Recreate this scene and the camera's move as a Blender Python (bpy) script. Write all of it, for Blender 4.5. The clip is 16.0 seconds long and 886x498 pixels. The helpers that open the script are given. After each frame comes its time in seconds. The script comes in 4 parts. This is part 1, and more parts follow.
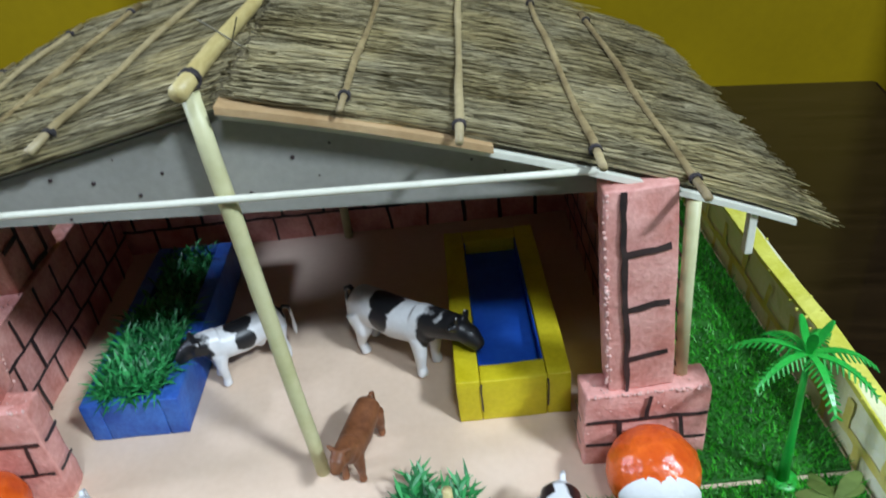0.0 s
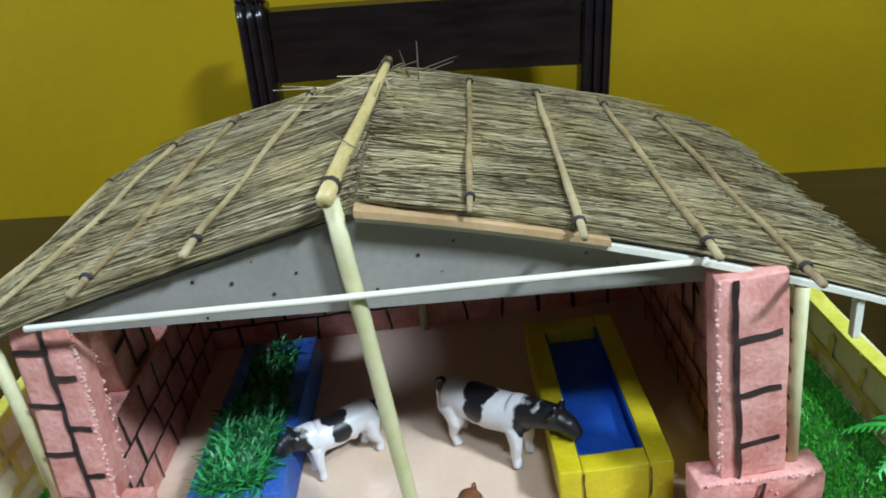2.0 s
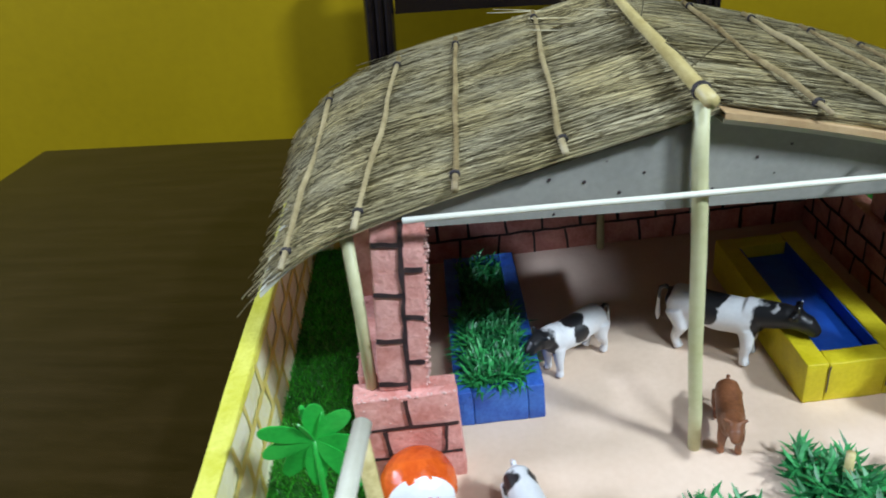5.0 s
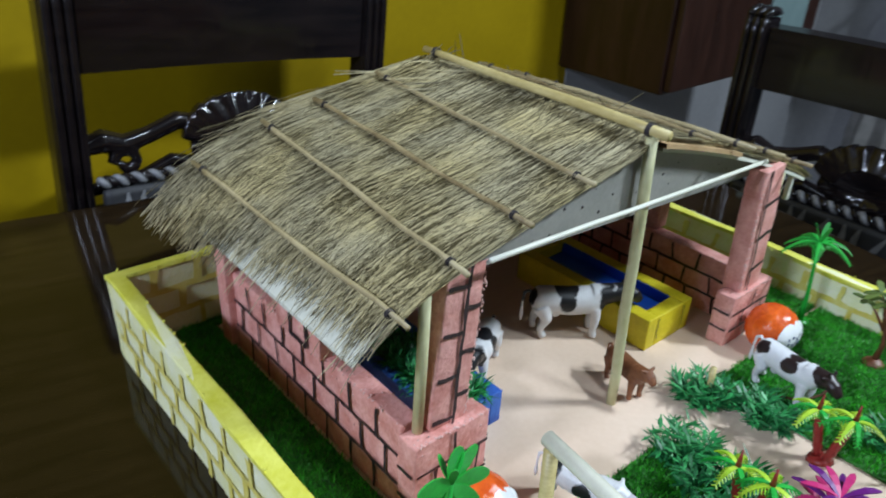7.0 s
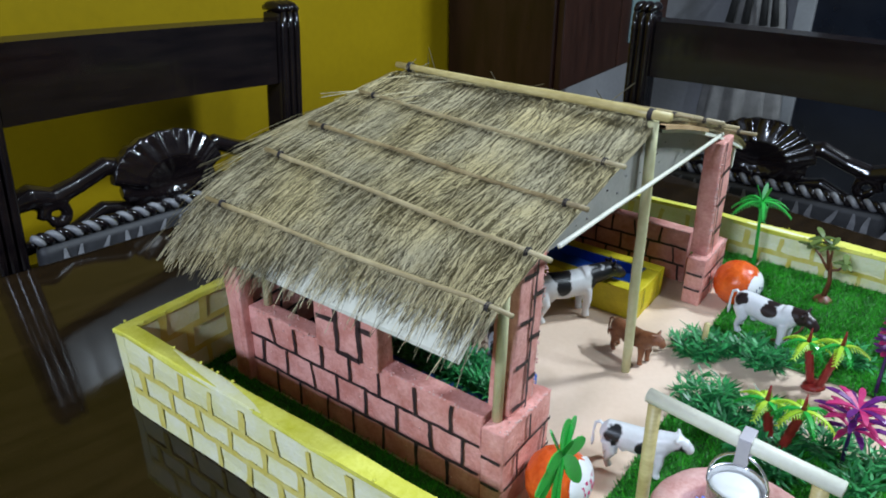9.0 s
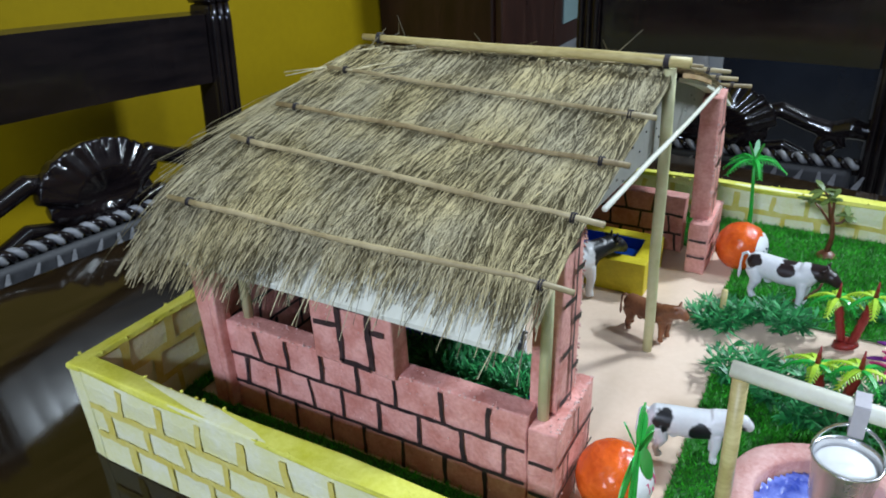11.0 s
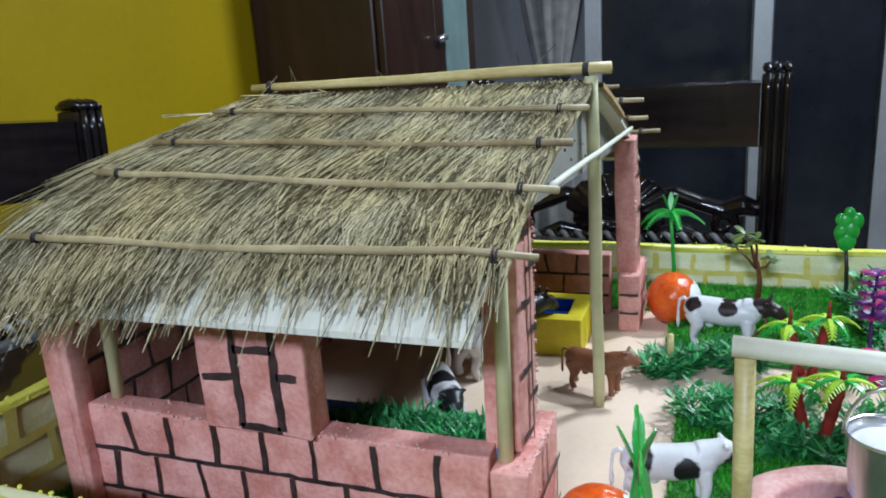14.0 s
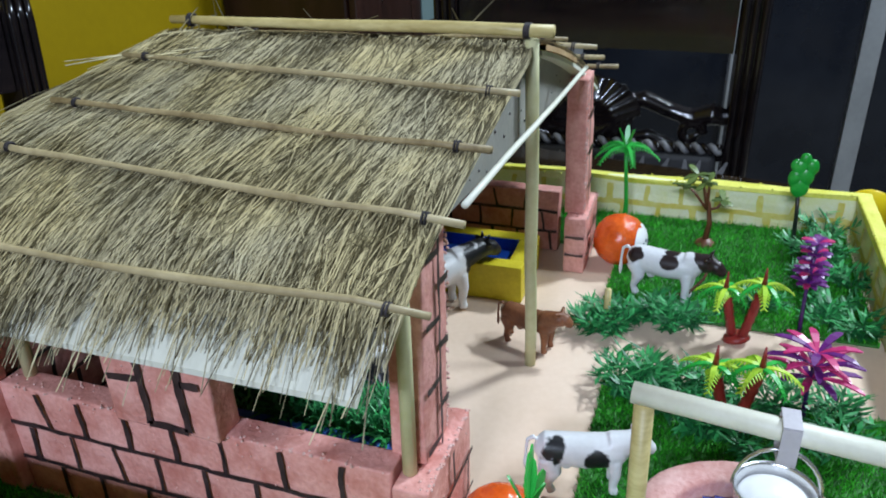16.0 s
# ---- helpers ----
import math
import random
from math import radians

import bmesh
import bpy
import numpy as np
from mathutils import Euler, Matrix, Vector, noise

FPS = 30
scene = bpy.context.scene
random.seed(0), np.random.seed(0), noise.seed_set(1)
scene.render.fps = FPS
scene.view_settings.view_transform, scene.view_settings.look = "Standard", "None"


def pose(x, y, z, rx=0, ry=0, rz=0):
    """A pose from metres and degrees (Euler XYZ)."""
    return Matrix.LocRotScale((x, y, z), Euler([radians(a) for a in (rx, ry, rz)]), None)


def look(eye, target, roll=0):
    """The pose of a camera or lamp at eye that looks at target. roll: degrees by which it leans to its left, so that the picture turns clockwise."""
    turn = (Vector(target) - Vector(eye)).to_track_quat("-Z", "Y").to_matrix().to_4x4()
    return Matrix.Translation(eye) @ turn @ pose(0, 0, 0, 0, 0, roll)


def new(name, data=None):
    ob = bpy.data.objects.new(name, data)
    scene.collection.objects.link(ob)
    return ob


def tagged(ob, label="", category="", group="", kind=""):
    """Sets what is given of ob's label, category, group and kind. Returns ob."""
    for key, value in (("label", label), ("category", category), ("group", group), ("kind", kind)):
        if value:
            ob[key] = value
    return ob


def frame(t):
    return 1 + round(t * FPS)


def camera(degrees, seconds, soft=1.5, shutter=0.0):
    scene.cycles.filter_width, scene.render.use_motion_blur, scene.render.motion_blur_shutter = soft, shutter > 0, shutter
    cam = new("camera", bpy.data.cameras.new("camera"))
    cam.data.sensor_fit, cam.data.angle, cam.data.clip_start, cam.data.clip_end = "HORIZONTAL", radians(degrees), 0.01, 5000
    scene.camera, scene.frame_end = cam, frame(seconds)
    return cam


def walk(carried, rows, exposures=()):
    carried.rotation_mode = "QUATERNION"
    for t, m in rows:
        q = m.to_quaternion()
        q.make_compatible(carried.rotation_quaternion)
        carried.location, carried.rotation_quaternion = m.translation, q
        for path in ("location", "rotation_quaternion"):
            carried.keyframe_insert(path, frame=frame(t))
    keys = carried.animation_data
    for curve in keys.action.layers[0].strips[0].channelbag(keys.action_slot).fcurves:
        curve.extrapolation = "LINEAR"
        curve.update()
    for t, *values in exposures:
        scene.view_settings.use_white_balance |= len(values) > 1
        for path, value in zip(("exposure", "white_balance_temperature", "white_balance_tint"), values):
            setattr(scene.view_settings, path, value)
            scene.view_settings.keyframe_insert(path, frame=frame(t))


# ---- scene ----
cam = camera(62.78, 16.0, 1.8, 0.5)
PATH = [
    (0, (0.0936, -0.2923, 0.3455), (0.0617, 1.3725, -0.7625), -6.52),
    (0.5, (0.0874, -0.2903, 0.3518), (0.0408, 1.4275, -0.6715), -7.93),
    (1, (0.0788, -0.2967, 0.3578), (-0.0005, 1.4700, -0.5761), -8.99),
    (1.5, (0.0669, -0.2957, 0.3599), (-0.0056, 1.4922, -0.5336), -8.90),
    (2, (0.0499, -0.3051, 0.3603), (-0.0236, 1.4861, -0.5263), -8.41),
    (2.5, (0.0330, -0.3116, 0.3598), (-0.0747, 1.4836, -0.5152), -8.37),
    (3, (0.0020, -0.3163, 0.3588), (-0.1630, 1.4666, -0.5323), -7.41),
    (3.5, (-0.0281, -0.3281, 0.3599), (-0.1961, 1.4520, -0.5363), -7.60),
    (4, (-0.0559, -0.3409, 0.3633), (-0.1864, 1.4203, -0.5753), -8.29),
    (4.5, (-0.0834, -0.3452, 0.3701), (-0.2250, 1.3898, -0.6146), -8.33),
    (7, (-0.4338, -0.2673, 0.4075), (0.7271, 1.0520, -0.5473), 2.75),
    (7.5, (-0.4544, -0.2421, 0.4148), (0.8595, 0.9710, -0.4808), 1.76),
    (8, (-0.4785, -0.2225, 0.4058), (0.9337, 0.8317, -0.5400), 1.62),
    (8.5, (-0.5137, -0.2054, 0.4111), (0.9688, 0.8142, -0.4622), 0.60),
    (9, (-0.5413, -0.1942, 0.4058), (0.8871, 0.8742, -0.4989), 0.12),
    (11.5, (-0.5202, -0.0946, 0.3316), (1.0820, 0.7560, -0.5107), -2.31),
    (12, (-0.5139, -0.0812, 0.2948), (1.1787, 0.7657, -0.3515), -3.59),
    (12.5, (-0.5060, -0.0796, 0.2752), (1.2487, 0.6958, -0.2902), -3.53),
    (13, (-0.5008, -0.0758, 0.2637), (1.2655, 0.6878, -0.2816), -3.68),
    (13.5, (-0.5006, -0.0747, 0.2580), (1.3058, 0.6380, -0.2205), -3.42),
    (14, (-0.4978, -0.0780, 0.2601), (1.3033, 0.6242, -0.2527), -3.87),
    (14.5, (-0.4791, -0.0787, 0.2680), (1.3361, 0.5631, -0.2735), -3.55),
    (15, (-0.4774, -0.0854, 0.2862), (1.3358, 0.5202, -0.3015), -3.36),
    (15.5, (-0.4665, -0.0923, 0.2996), (1.2991, 0.5153, -0.4171), -2.37),
    (16, (-0.4448, -0.0981, 0.3220), (1.2385, 0.5233, -0.5613), -2.07),
]
walk(cam, [(t, look(eye, target, roll)) for t, eye, target, roll in PATH],
     exposures=((0.0, -0.27), (1.0, -0.12), (3.0, 0.02), (4.5, -0.05), (7.0, -0.28), (9.0, -0.22), (12.0, -0.2), (14.0, -0.16), (15.0, -0.34), (16.0, -0.24)))

# ---- world, lights, exposure ----
world = bpy.data.worlds.new("room_air")
scene.world = world
world.use_nodes = True
world.node_tree.nodes["Background"].inputs[0].default_value = (0.9, 0.95, 1.0, 1)
world.node_tree.nodes["Background"].inputs[1].default_value = 0.004


def tube_or_fill_light(name, eye, target, sx, sy, watts, colour):
    lamp = bpy.data.lights.new(name, "AREA")
    lamp.shape, lamp.size, lamp.size_y, lamp.energy, lamp.color = "RECTANGLE", sx, sy, watts, colour
    ob = new(name, lamp)
    ob.matrix_world = look(eye, target)
    return ob


tube_or_fill_light("tube_or_fill_light", (1.4, -1.15, 1.8), (0, 0.1, 0.05), 0.35, 0.12, 66, (0.84, 1.0, 1.14))
tube_or_fill_light("tube_or_fill_light", (0.35, -1.25, 1.88), (0, 0.1, 0.05), 0.3, 0.12, 18, (0.84, 1.0, 1.14))
# Fill lamp added on the west to brighten the shed's outer wall.
tube_or_fill_light("tube_or_fill_light", (-1.95, -0.05, 1.20), (-0.1, 0.1, 0.05), 0.5, 0.2, 36, (0.82, 0.98, 1.26))


# ---- materials ----
def surf(name, c1, c2, scale=60, rough=0.6, bump=0.2, metal=0.0, fine=400, island=0.0, coat=0.0, spec=0.5, rough_var=0.1, stretch=(1, 1, 1)):
    m = bpy.data.materials.new(name)
    m.use_nodes = True
    nt = m.node_tree
    n, l = nt.nodes, nt.links
    b = n["Principled BSDF"]
    tc = n.new("ShaderNodeTexCoord")
    mp = n.new("ShaderNodeMapping")
    mp.inputs["Scale"].default_value = stretch
    l.new(tc.outputs["Object"], mp.inputs["Vector"])
    big = n.new("ShaderNodeTexNoise")
    big.inputs["Scale"].default_value, big.inputs["Detail"].default_value = scale, 5
    small = n.new("ShaderNodeTexNoise")
    small.inputs["Scale"].default_value, small.inputs["Detail"].default_value = fine, 3
    l.new(mp.outputs[0], big.inputs["Vector"]), l.new(mp.outputs[0], small.inputs["Vector"])
    add = n.new("ShaderNodeMath")
    add.operation = "MULTIPLY_ADD"
    l.new(small.outputs[0], add.inputs[0])
    add.inputs[1].default_value = 0.45
    l.new(big.outputs[0], add.inputs[2])
    fac = add.outputs[0]
    if island:
        geo = n.new("ShaderNodeNewGeometry")
        isl = n.new("ShaderNodeMath")
        isl.operation = "MULTIPLY_ADD"
        l.new(geo.outputs["Random Per Island"], isl.inputs[0])
        isl.inputs[1].default_value = island
        l.new(fac, isl.inputs[2])
        sub = n.new("ShaderNodeMath")
        sub.operation = "SUBTRACT"
        l.new(isl.outputs[0], sub.inputs[0])
        sub.inputs[1].default_value = island / 2
        fac = sub.outputs[0]
    ramp = n.new("ShaderNodeValToRGB")
    ramp.color_ramp.elements[0].position, ramp.color_ramp.elements[1].position = 0.5, 0.95
    ramp.color_ramp.elements[0].color, ramp.color_ramp.elements[1].color = (*c1, 1), (*c2, 1)
    l.new(fac, ramp.inputs[0])
    l.new(ramp.outputs[0], b.inputs["Base Color"])
    rr = n.new("ShaderNodeMapRange")
    l.new(big.outputs[0], rr.inputs[0])
    rr.inputs[3].default_value, rr.inputs[4].default_value = max(0.02, rough - rough_var), min(1, rough + rough_var)
    l.new(rr.outputs[0], b.inputs["Roughness"])
    b.inputs["Metallic"].default_value = metal
    b.inputs["Coat Weight"].default_value = coat
    b.inputs["Coat Roughness"].default_value = 0.08
    b.inputs["Specular IOR Level"].default_value = spec
    if bump:
        bp = n.new("ShaderNodeBump")
        bp.inputs["Strength"].default_value, bp.inputs["Distance"].default_value = bump, 0.002
        l.new(add.outputs[0], bp.inputs["Height"])
        l.new(bp.outputs[0], b.inputs["Normal"])
    return m


def hide_coat(name, base, mark, spots, wobble=0.006):
    """Moulded plastic hide: round blotches of the second colour at the given centres, with uneven rims."""
    m = surf(name, base, tuple(min(1, c * 1.15) for c in base), 90, 0.38, 0.1)
    nt = m.node_tree
    n, l = nt.nodes, nt.links
    b = n["Principled BSDF"]
    first = b.inputs["Base Color"].links[0].from_socket
    tc = n.new("ShaderNodeTexCoord")
    ns = n.new("ShaderNodeTexNoise")
    ns.inputs["Scale"].default_value = 120
    l.new(tc.outputs["Object"], ns.inputs["Vector"])
    mixv = n.new("ShaderNodeVectorMath")
    mixv.operation = "MULTIPLY_ADD"
    l.new(ns.outputs["Color"], mixv.inputs[0])
    mixv.inputs[1].default_value = (wobble * 2,) * 3
    l.new(tc.outputs["Object"], mixv.inputs[2])
    total = None
    for cx, cy, cz, r in spots:
        d = n.new("ShaderNodeVectorMath")
        d.operation = "DISTANCE"
        l.new(mixv.outputs[0], d.inputs[0])
        d.inputs[1].default_value = (cx + wobble, cy + wobble, cz + wobble)
        lt = n.new("ShaderNodeMapRange")
        l.new(d.outputs["Value"], lt.inputs[0])
        lt.inputs[1].default_value, lt.inputs[2].default_value = r - 0.0006, r + 0.0006
        lt.inputs[3].default_value, lt.inputs[4].default_value = 1, 0
        if total is None:
            total = lt.outputs[0]
        else:
            mx = n.new("ShaderNodeMath")
            mx.operation = "MAXIMUM"
            l.new(total, mx.inputs[0]), l.new(lt.outputs[0], mx.inputs[1])
            total = mx.outputs[0]
    mix = n.new("ShaderNodeMix")
    mix.data_type = "RGBA"
    l.new(total, mix.inputs[0])
    l.new(first, mix.inputs[6])
    mix.inputs[7].default_value = (*mark, 1)
    l.new(mix.outputs[2], b.inputs["Base Color"])
    return m


M = {}
M["yellow_wall"] = surf("yellow_wall_paint", (0.24, 0.163, 0.001), (0.29, 0.198, 0.0012), 3, 0.6, 0.06, fine=60, spec=0.15)
# For the unseen ceiling and walls: grey kept low to limit bounced light.
M["dim_wall"] = surf("dim_unseen_wall", (0.17, 0.175, 0.185), (0.21, 0.215, 0.225), 3, 0.6, 0.06, fine=60)
M["grey_wall"] = surf("grey_wall_paint", (0.22, 0.22, 0.235), (0.28, 0.28, 0.295), 3, 0.6, 0.06, fine=60)
M["floor"] = surf("floor_tile", (0.2, 0.18, 0.15), (0.26, 0.24, 0.21), 4, 0.3, 0.05, fine=40)
M["table"] = surf("dark_polished_table", (0.010, 0.006, 0.003), (0.022, 0.013, 0.006), 8, 0.07, 0.0, fine=60, rough_var=0.03, stretch=(1, 8, 1), spec=0.35)
M["black_wood"] = surf("black_lacquered_wood", (0.004, 0.003, 0.004), (0.012, 0.008, 0.008), 12, 0.19, 0.04, fine=120, rough_var=0.06, stretch=(1, 1, 6), coat=0.3, spec=0.35)
M["brown_wood"] = surf("dark_brown_wood", (0.014, 0.005, 0.003), (0.034, 0.012, 0.007), 6, 0.32, 0.08, fine=80, stretch=(6, 6, 1))
M["pale_glass"] = surf("frosted_cabinet_glass", (0.13, 0.19, 0.19), (0.18, 0.25, 0.25), 5, 0.15, 0.03, fine=30)
M["dark_glass"] = surf("dark_night_glass", (0.008, 0.010, 0.016), (0.015, 0.018, 0.026), 4, 0.12, 0.0, fine=20, rough_var=0.05)
M["alu"] = surf("grey_window_frame", (0.3, 0.31, 0.32), (0.38, 0.39, 0.4), 8, 0.4, 0.05, metal=0.3, fine=60)
M["curtain"] = surf("grey_curtain_cloth", (0.15, 0.145, 0.14), (0.27, 0.26, 0.25), 20, 0.9, 0.3, fine=300)
M["tassel"] = surf("black_tassel_cord", (0.01, 0.01, 0.01), (0.03, 0.03, 0.03), 60, 0.8, 0.3)
M["board"] = surf("beige_base_paper", (0.72, 0.53, 0.39), (0.8, 0.61, 0.47), 14, 0.75, 0.1, fine=200)
M["foam_red"] = surf("terracotta_painted_foam", (0.56, 0.205, 0.165), (0.82, 0.42, 0.37), 55, 0.62, 0.7, fine=330)
M["foam_raw"] = surf("pale_pink_foam_edge", (0.60, 0.32, 0.27), (0.76, 0.50, 0.45), 80, 0.7, 0.8, fine=350)
M["marker"] = surf("dark_marker_line", (0.018, 0.012, 0.014), (0.06, 0.035, 0.035), 120, 0.5, 0.1)
M["fence"] = surf("pale_yellow_painted_foam", (0.78, 0.77, 0.36), (0.86, 0.86, 0.64), 30, 0.6, 0.6, fine=300)
M["fence_edge"] = surf("bright_yellow_painted_foam", (0.62, 0.60, 0.05), (0.8, 0.78, 0.16), 40, 0.6, 0.7, fine=300)
M["fence_line"] = surf("ochre_painted_joint", (0.66, 0.54, 0.08), (0.75, 0.68, 0.24), 90, 0.6, 0.1)
M["grass"] = surf("green_turf_mat", (0.008, 0.075, 0.008), (0.03, 0.2, 0.02), 50, 0.7, 0.5, fine=500)
M["blade"] = surf("green_turf_blade", (0.012, 0.15, 0.008), (0.055, 0.50, 0.025), 60, 0.45, 0.0, island=0.8)
M["plant_green"] = surf("dark_green_plastic_leaf", (0.008, 0.11, 0.03), (0.04, 0.34, 0.09), 50, 0.45, 0.0, island=0.7)
M["bright_green"] = surf("bright_green_plastic", (0.008, 0.28, 0.03), (0.03, 0.45, 0.06), 50, 0.32, 0.05, island=0.4)
M["lime"] = surf("lime_plastic_tips", (0.28, 0.55, 0.02), (0.5, 0.72, 0.06), 50, 0.35, 0.05, island=0.3)
M["red_trunk"] = surf("dark_red_plastic_trunk", (0.18, 0.012, 0.01), (0.32, 0.03, 0.025), 90, 0.35, 0.4)
M["purple"] = surf("purple_plastic_petal", (0.035, 0.008, 0.10), (0.13, 0.013, 0.17), 60, 0.35, 0.05, island=0.9)
M["magenta"] = surf("magenta_plastic_petal", (0.34, 0.012, 0.11), (0.55, 0.03, 0.16), 60, 0.35, 0.05, island=0.5)
M["brown_plastic"] = surf("brown_plastic_stem", (0.10, 0.03, 0.015), (0.2, 0.07, 0.03), 80, 0.45, 0.3)
M["olive_leaf"] = surf("olive_plastic_leaf", (0.06, 0.1, 0.02), (0.14, 0.2, 0.05), 60, 0.4, 0.0, island=0.5)
M["black_plastic"] = surf("black_plastic_stem", (0.01, 0.01, 0.01), (0.03, 0.03, 0.03), 80, 0.4, 0.1)
M["straw"] = surf("dry_straw", (0.095, 0.077, 0.040), (0.60, 0.525, 0.335), 20, 0.55, 0.0, island=0.85, fine=120)
st = M["straw"].node_tree
tc, zone, zr, mixer = st.nodes.new("ShaderNodeTexCoord"), st.nodes.new("ShaderNodeTexNoise"), st.nodes.new("ShaderNodeValToRGB"), st.nodes.new("ShaderNodeMix")
zone.inputs["Scale"].default_value, zone.inputs["Detail"].default_value = 17, 3
zr.color_ramp.elements[0].position, zr.color_ramp.elements[1].position = 0.38, 0.62
zr.color_ramp.elements[0].color, zr.color_ramp.elements[1].color = (0.90, 0.91, 0.93, 1), (1.0, 0.97, 0.84, 1)
mixer.data_type, mixer.blend_type = "RGBA", "MULTIPLY"
mixer.inputs[0].default_value = 1.0
bsdf = st.nodes["Principled BSDF"]
st.links.new(tc.outputs["Object"], zone.inputs["Vector"])
st.links.new(zone.outputs[0], zr.inputs[0])
st.links.new(bsdf.inputs["Base Color"].links[0].from_socket, mixer.inputs[6])
st.links.new(zr.outputs[0], mixer.inputs[7])
st.links.new(mixer.outputs[2], bsdf.inputs["Base Color"])
# Straw bed with the shade between stalks put into its darker colour.
M["straw_gap_shade"] = surf("straw_underlayer_shaded", (0.07, 0.055, 0.028), (0.20, 0.165, 0.095), 60, 0.8, 0.5, fine=500)
M["card_white"] = surf("cream_white_sheet", (0.66, 0.66, 0.56), (0.76, 0.76, 0.66), 25, 0.6, 0.15, fine=200)
M["card_grey"] = surf("grey_card", (0.24, 0.235, 0.21), (0.32, 0.31, 0.28), 18, 0.75, 0.15, fine=250)
# Brown card made dark so the roof's underside bounces little light inside.
M["shade_lining"] = surf("brown_card_dimmed_for_shade", (0.10, 0.06, 0.03), (0.16, 0.10, 0.05), 40, 0.85, 0.3, fine=300)
M["card_brown"] = surf("brown_corrugated_card", (0.42, 0.26, 0.12), (0.56, 0.38, 0.2), 40, 0.8, 0.3, fine=300)
M["bamboo"] = surf("pale_bamboo_stick", (0.44, 0.34, 0.13), (0.68, 0.57, 0.27), 20, 0.45, 0.2, fine=120, stretch=(4, 1, 4))
M["bamboo_green"] = surf("greenish_bamboo_pole", (0.50, 0.48, 0.24), (0.64, 0.62, 0.38), 16, 0.45, 0.15, fine=160)
M["twig"] = surf("weathered_twig", (0.16, 0.11, 0.05), (0.42, 0.33, 0.17), 40, 0.6, 0.3, fine=260)
M["stick_tan"] = surf("tan_dry_stick", (0.26, 0.20, 0.10), (0.52, 0.43, 0.25), 24, 0.5, 0.2, fine=160)
M["white_stick"] = surf("cream_white_stick", (0.68, 0.67, 0.55), (0.8, 0.79, 0.68), 40, 0.5, 0.1)
M["thread"] = surf("dark_binding_thread", (0.012, 0.01, 0.012), (0.05, 0.04, 0.045), 200, 0.7, 0.2)
M["blue_paint"] = surf("blue_painted_foam", (0.012, 0.06, 0.34), (0.05, 0.17, 0.55), 60, 0.55, 0.5, fine=350)
M["blue_paper"] = surf("blue_water_paper", (0.01, 0.075, 0.48), (0.025, 0.13, 0.62), 30, 0.35, 0.1, fine=200)
M["blue_foil"] = surf("crinkled_blue_foil", (0.03, 0.06, 0.35), (0.2, 0.26, 0.7), 80, 0.22, 0.9, fine=300)
M["yellow_paint"] = surf("yellow_painted_foam", (0.55, 0.44, 0.004), (0.72, 0.60, 0.02), 50, 0.55, 0.5, fine=320)
M["orange_wrap"] = surf("orange_glossy_wrapper", (0.62, 0.075, 0.01), (0.85, 0.15, 0.02), 70, 0.2, 0.9, fine=240)
M["white_wrap"] = surf("white_glossy_label", (0.74, 0.74, 0.74), (0.82, 0.82, 0.82), 50, 0.25, 0.2)
M["blue_ink"] = surf("dark_blue_print", (0.012, 0.02, 0.12), (0.02, 0.03, 0.16), 50, 0.3, 0.0)
M["pink_ink"] = surf("magenta_print", (0.6, 0.02, 0.14), (0.7, 0.04, 0.2), 50, 0.3, 0.0)
M["pink_foam"] = surf("pink_painted_foam", (0.55, 0.24, 0.21), (0.74, 0.45, 0.41), 60, 0.6, 0.7, fine=330)
M["steel"] = surf("bright_steel", (0.6, 0.6, 0.62), (0.7, 0.7, 0.72), 60, 0.25, 0.1, metal=0.9)
M["ribbon"] = surf("grey_lilac_ribbon", (0.45, 0.42, 0.46), (0.55, 0.52, 0.56), 60, 0.5, 0.1)
M["milk"] = surf("white_milk_foam", (0.8, 0.8, 0.8), (0.86, 0.86, 0.86), 60, 0.5, 0.2)
M["calf"] = surf("brown_plastic_hide", (0.12, 0.04, 0.016), (0.27, 0.10, 0.04), 60, 0.5, 0.2)
M["rope"] = surf("brown_cord", (0.08, 0.03, 0.015), (0.16, 0.07, 0.035), 200, 0.8, 0.5)
M["zebra_dark"] = surf("black_seat_cloth", (0.012, 0.012, 0.014), (0.03, 0.03, 0.034), 60, 0.6, 0.2)
M["zebra_light"] = surf("silver_grey_seat_cloth", (0.14, 0.14, 0.15), (0.26, 0.26, 0.27), 60, 0.5, 0.2)
M["yellow_plastic"] = surf("yellow_plastic", (0.7, 0.5, 0.005), (0.8, 0.6, 0.01), 40, 0.35, 0.05)


# ---- building helpers ----
def part(name, bm, material, parent=None, label="", smooth=False):
    me = bpy.data.meshes.new(name)
    if smooth:
        for f in bm.faces:
            f.smooth = True
    bm.to_mesh(me)
    bm.free()
    me.materials.append(M[material] if isinstance(material, str) else material)
    ob = new(name, me)
    if parent is not None:
        ob.parent = parent
    if label:
        tagged(ob, label)
    return ob


def raw(name, verts, faces, material, parent=None, label="", smooth=False):
    me = bpy.data.meshes.new(name)
    me.from_pydata([tuple(v) for v in verts], [], [tuple(f) for f in faces])
    me.update()
    me.materials.append(M[material] if isinstance(material, str) else material)
    if smooth:
        me.shade_smooth()
    ob = new(name, me)
    if parent is not None:
        ob.parent = parent
    if label:
        tagged(ob, label)
    return ob


def thing(name, label, category, at=(0, 0, 0), turn=0, group="", kind=""):
    ob = new(name)
    ob.empty_display_size = 0.01
    ob.matrix_basis = pose(*at, 0, 0, turn)
    return tagged(ob, label, category, group, kind)


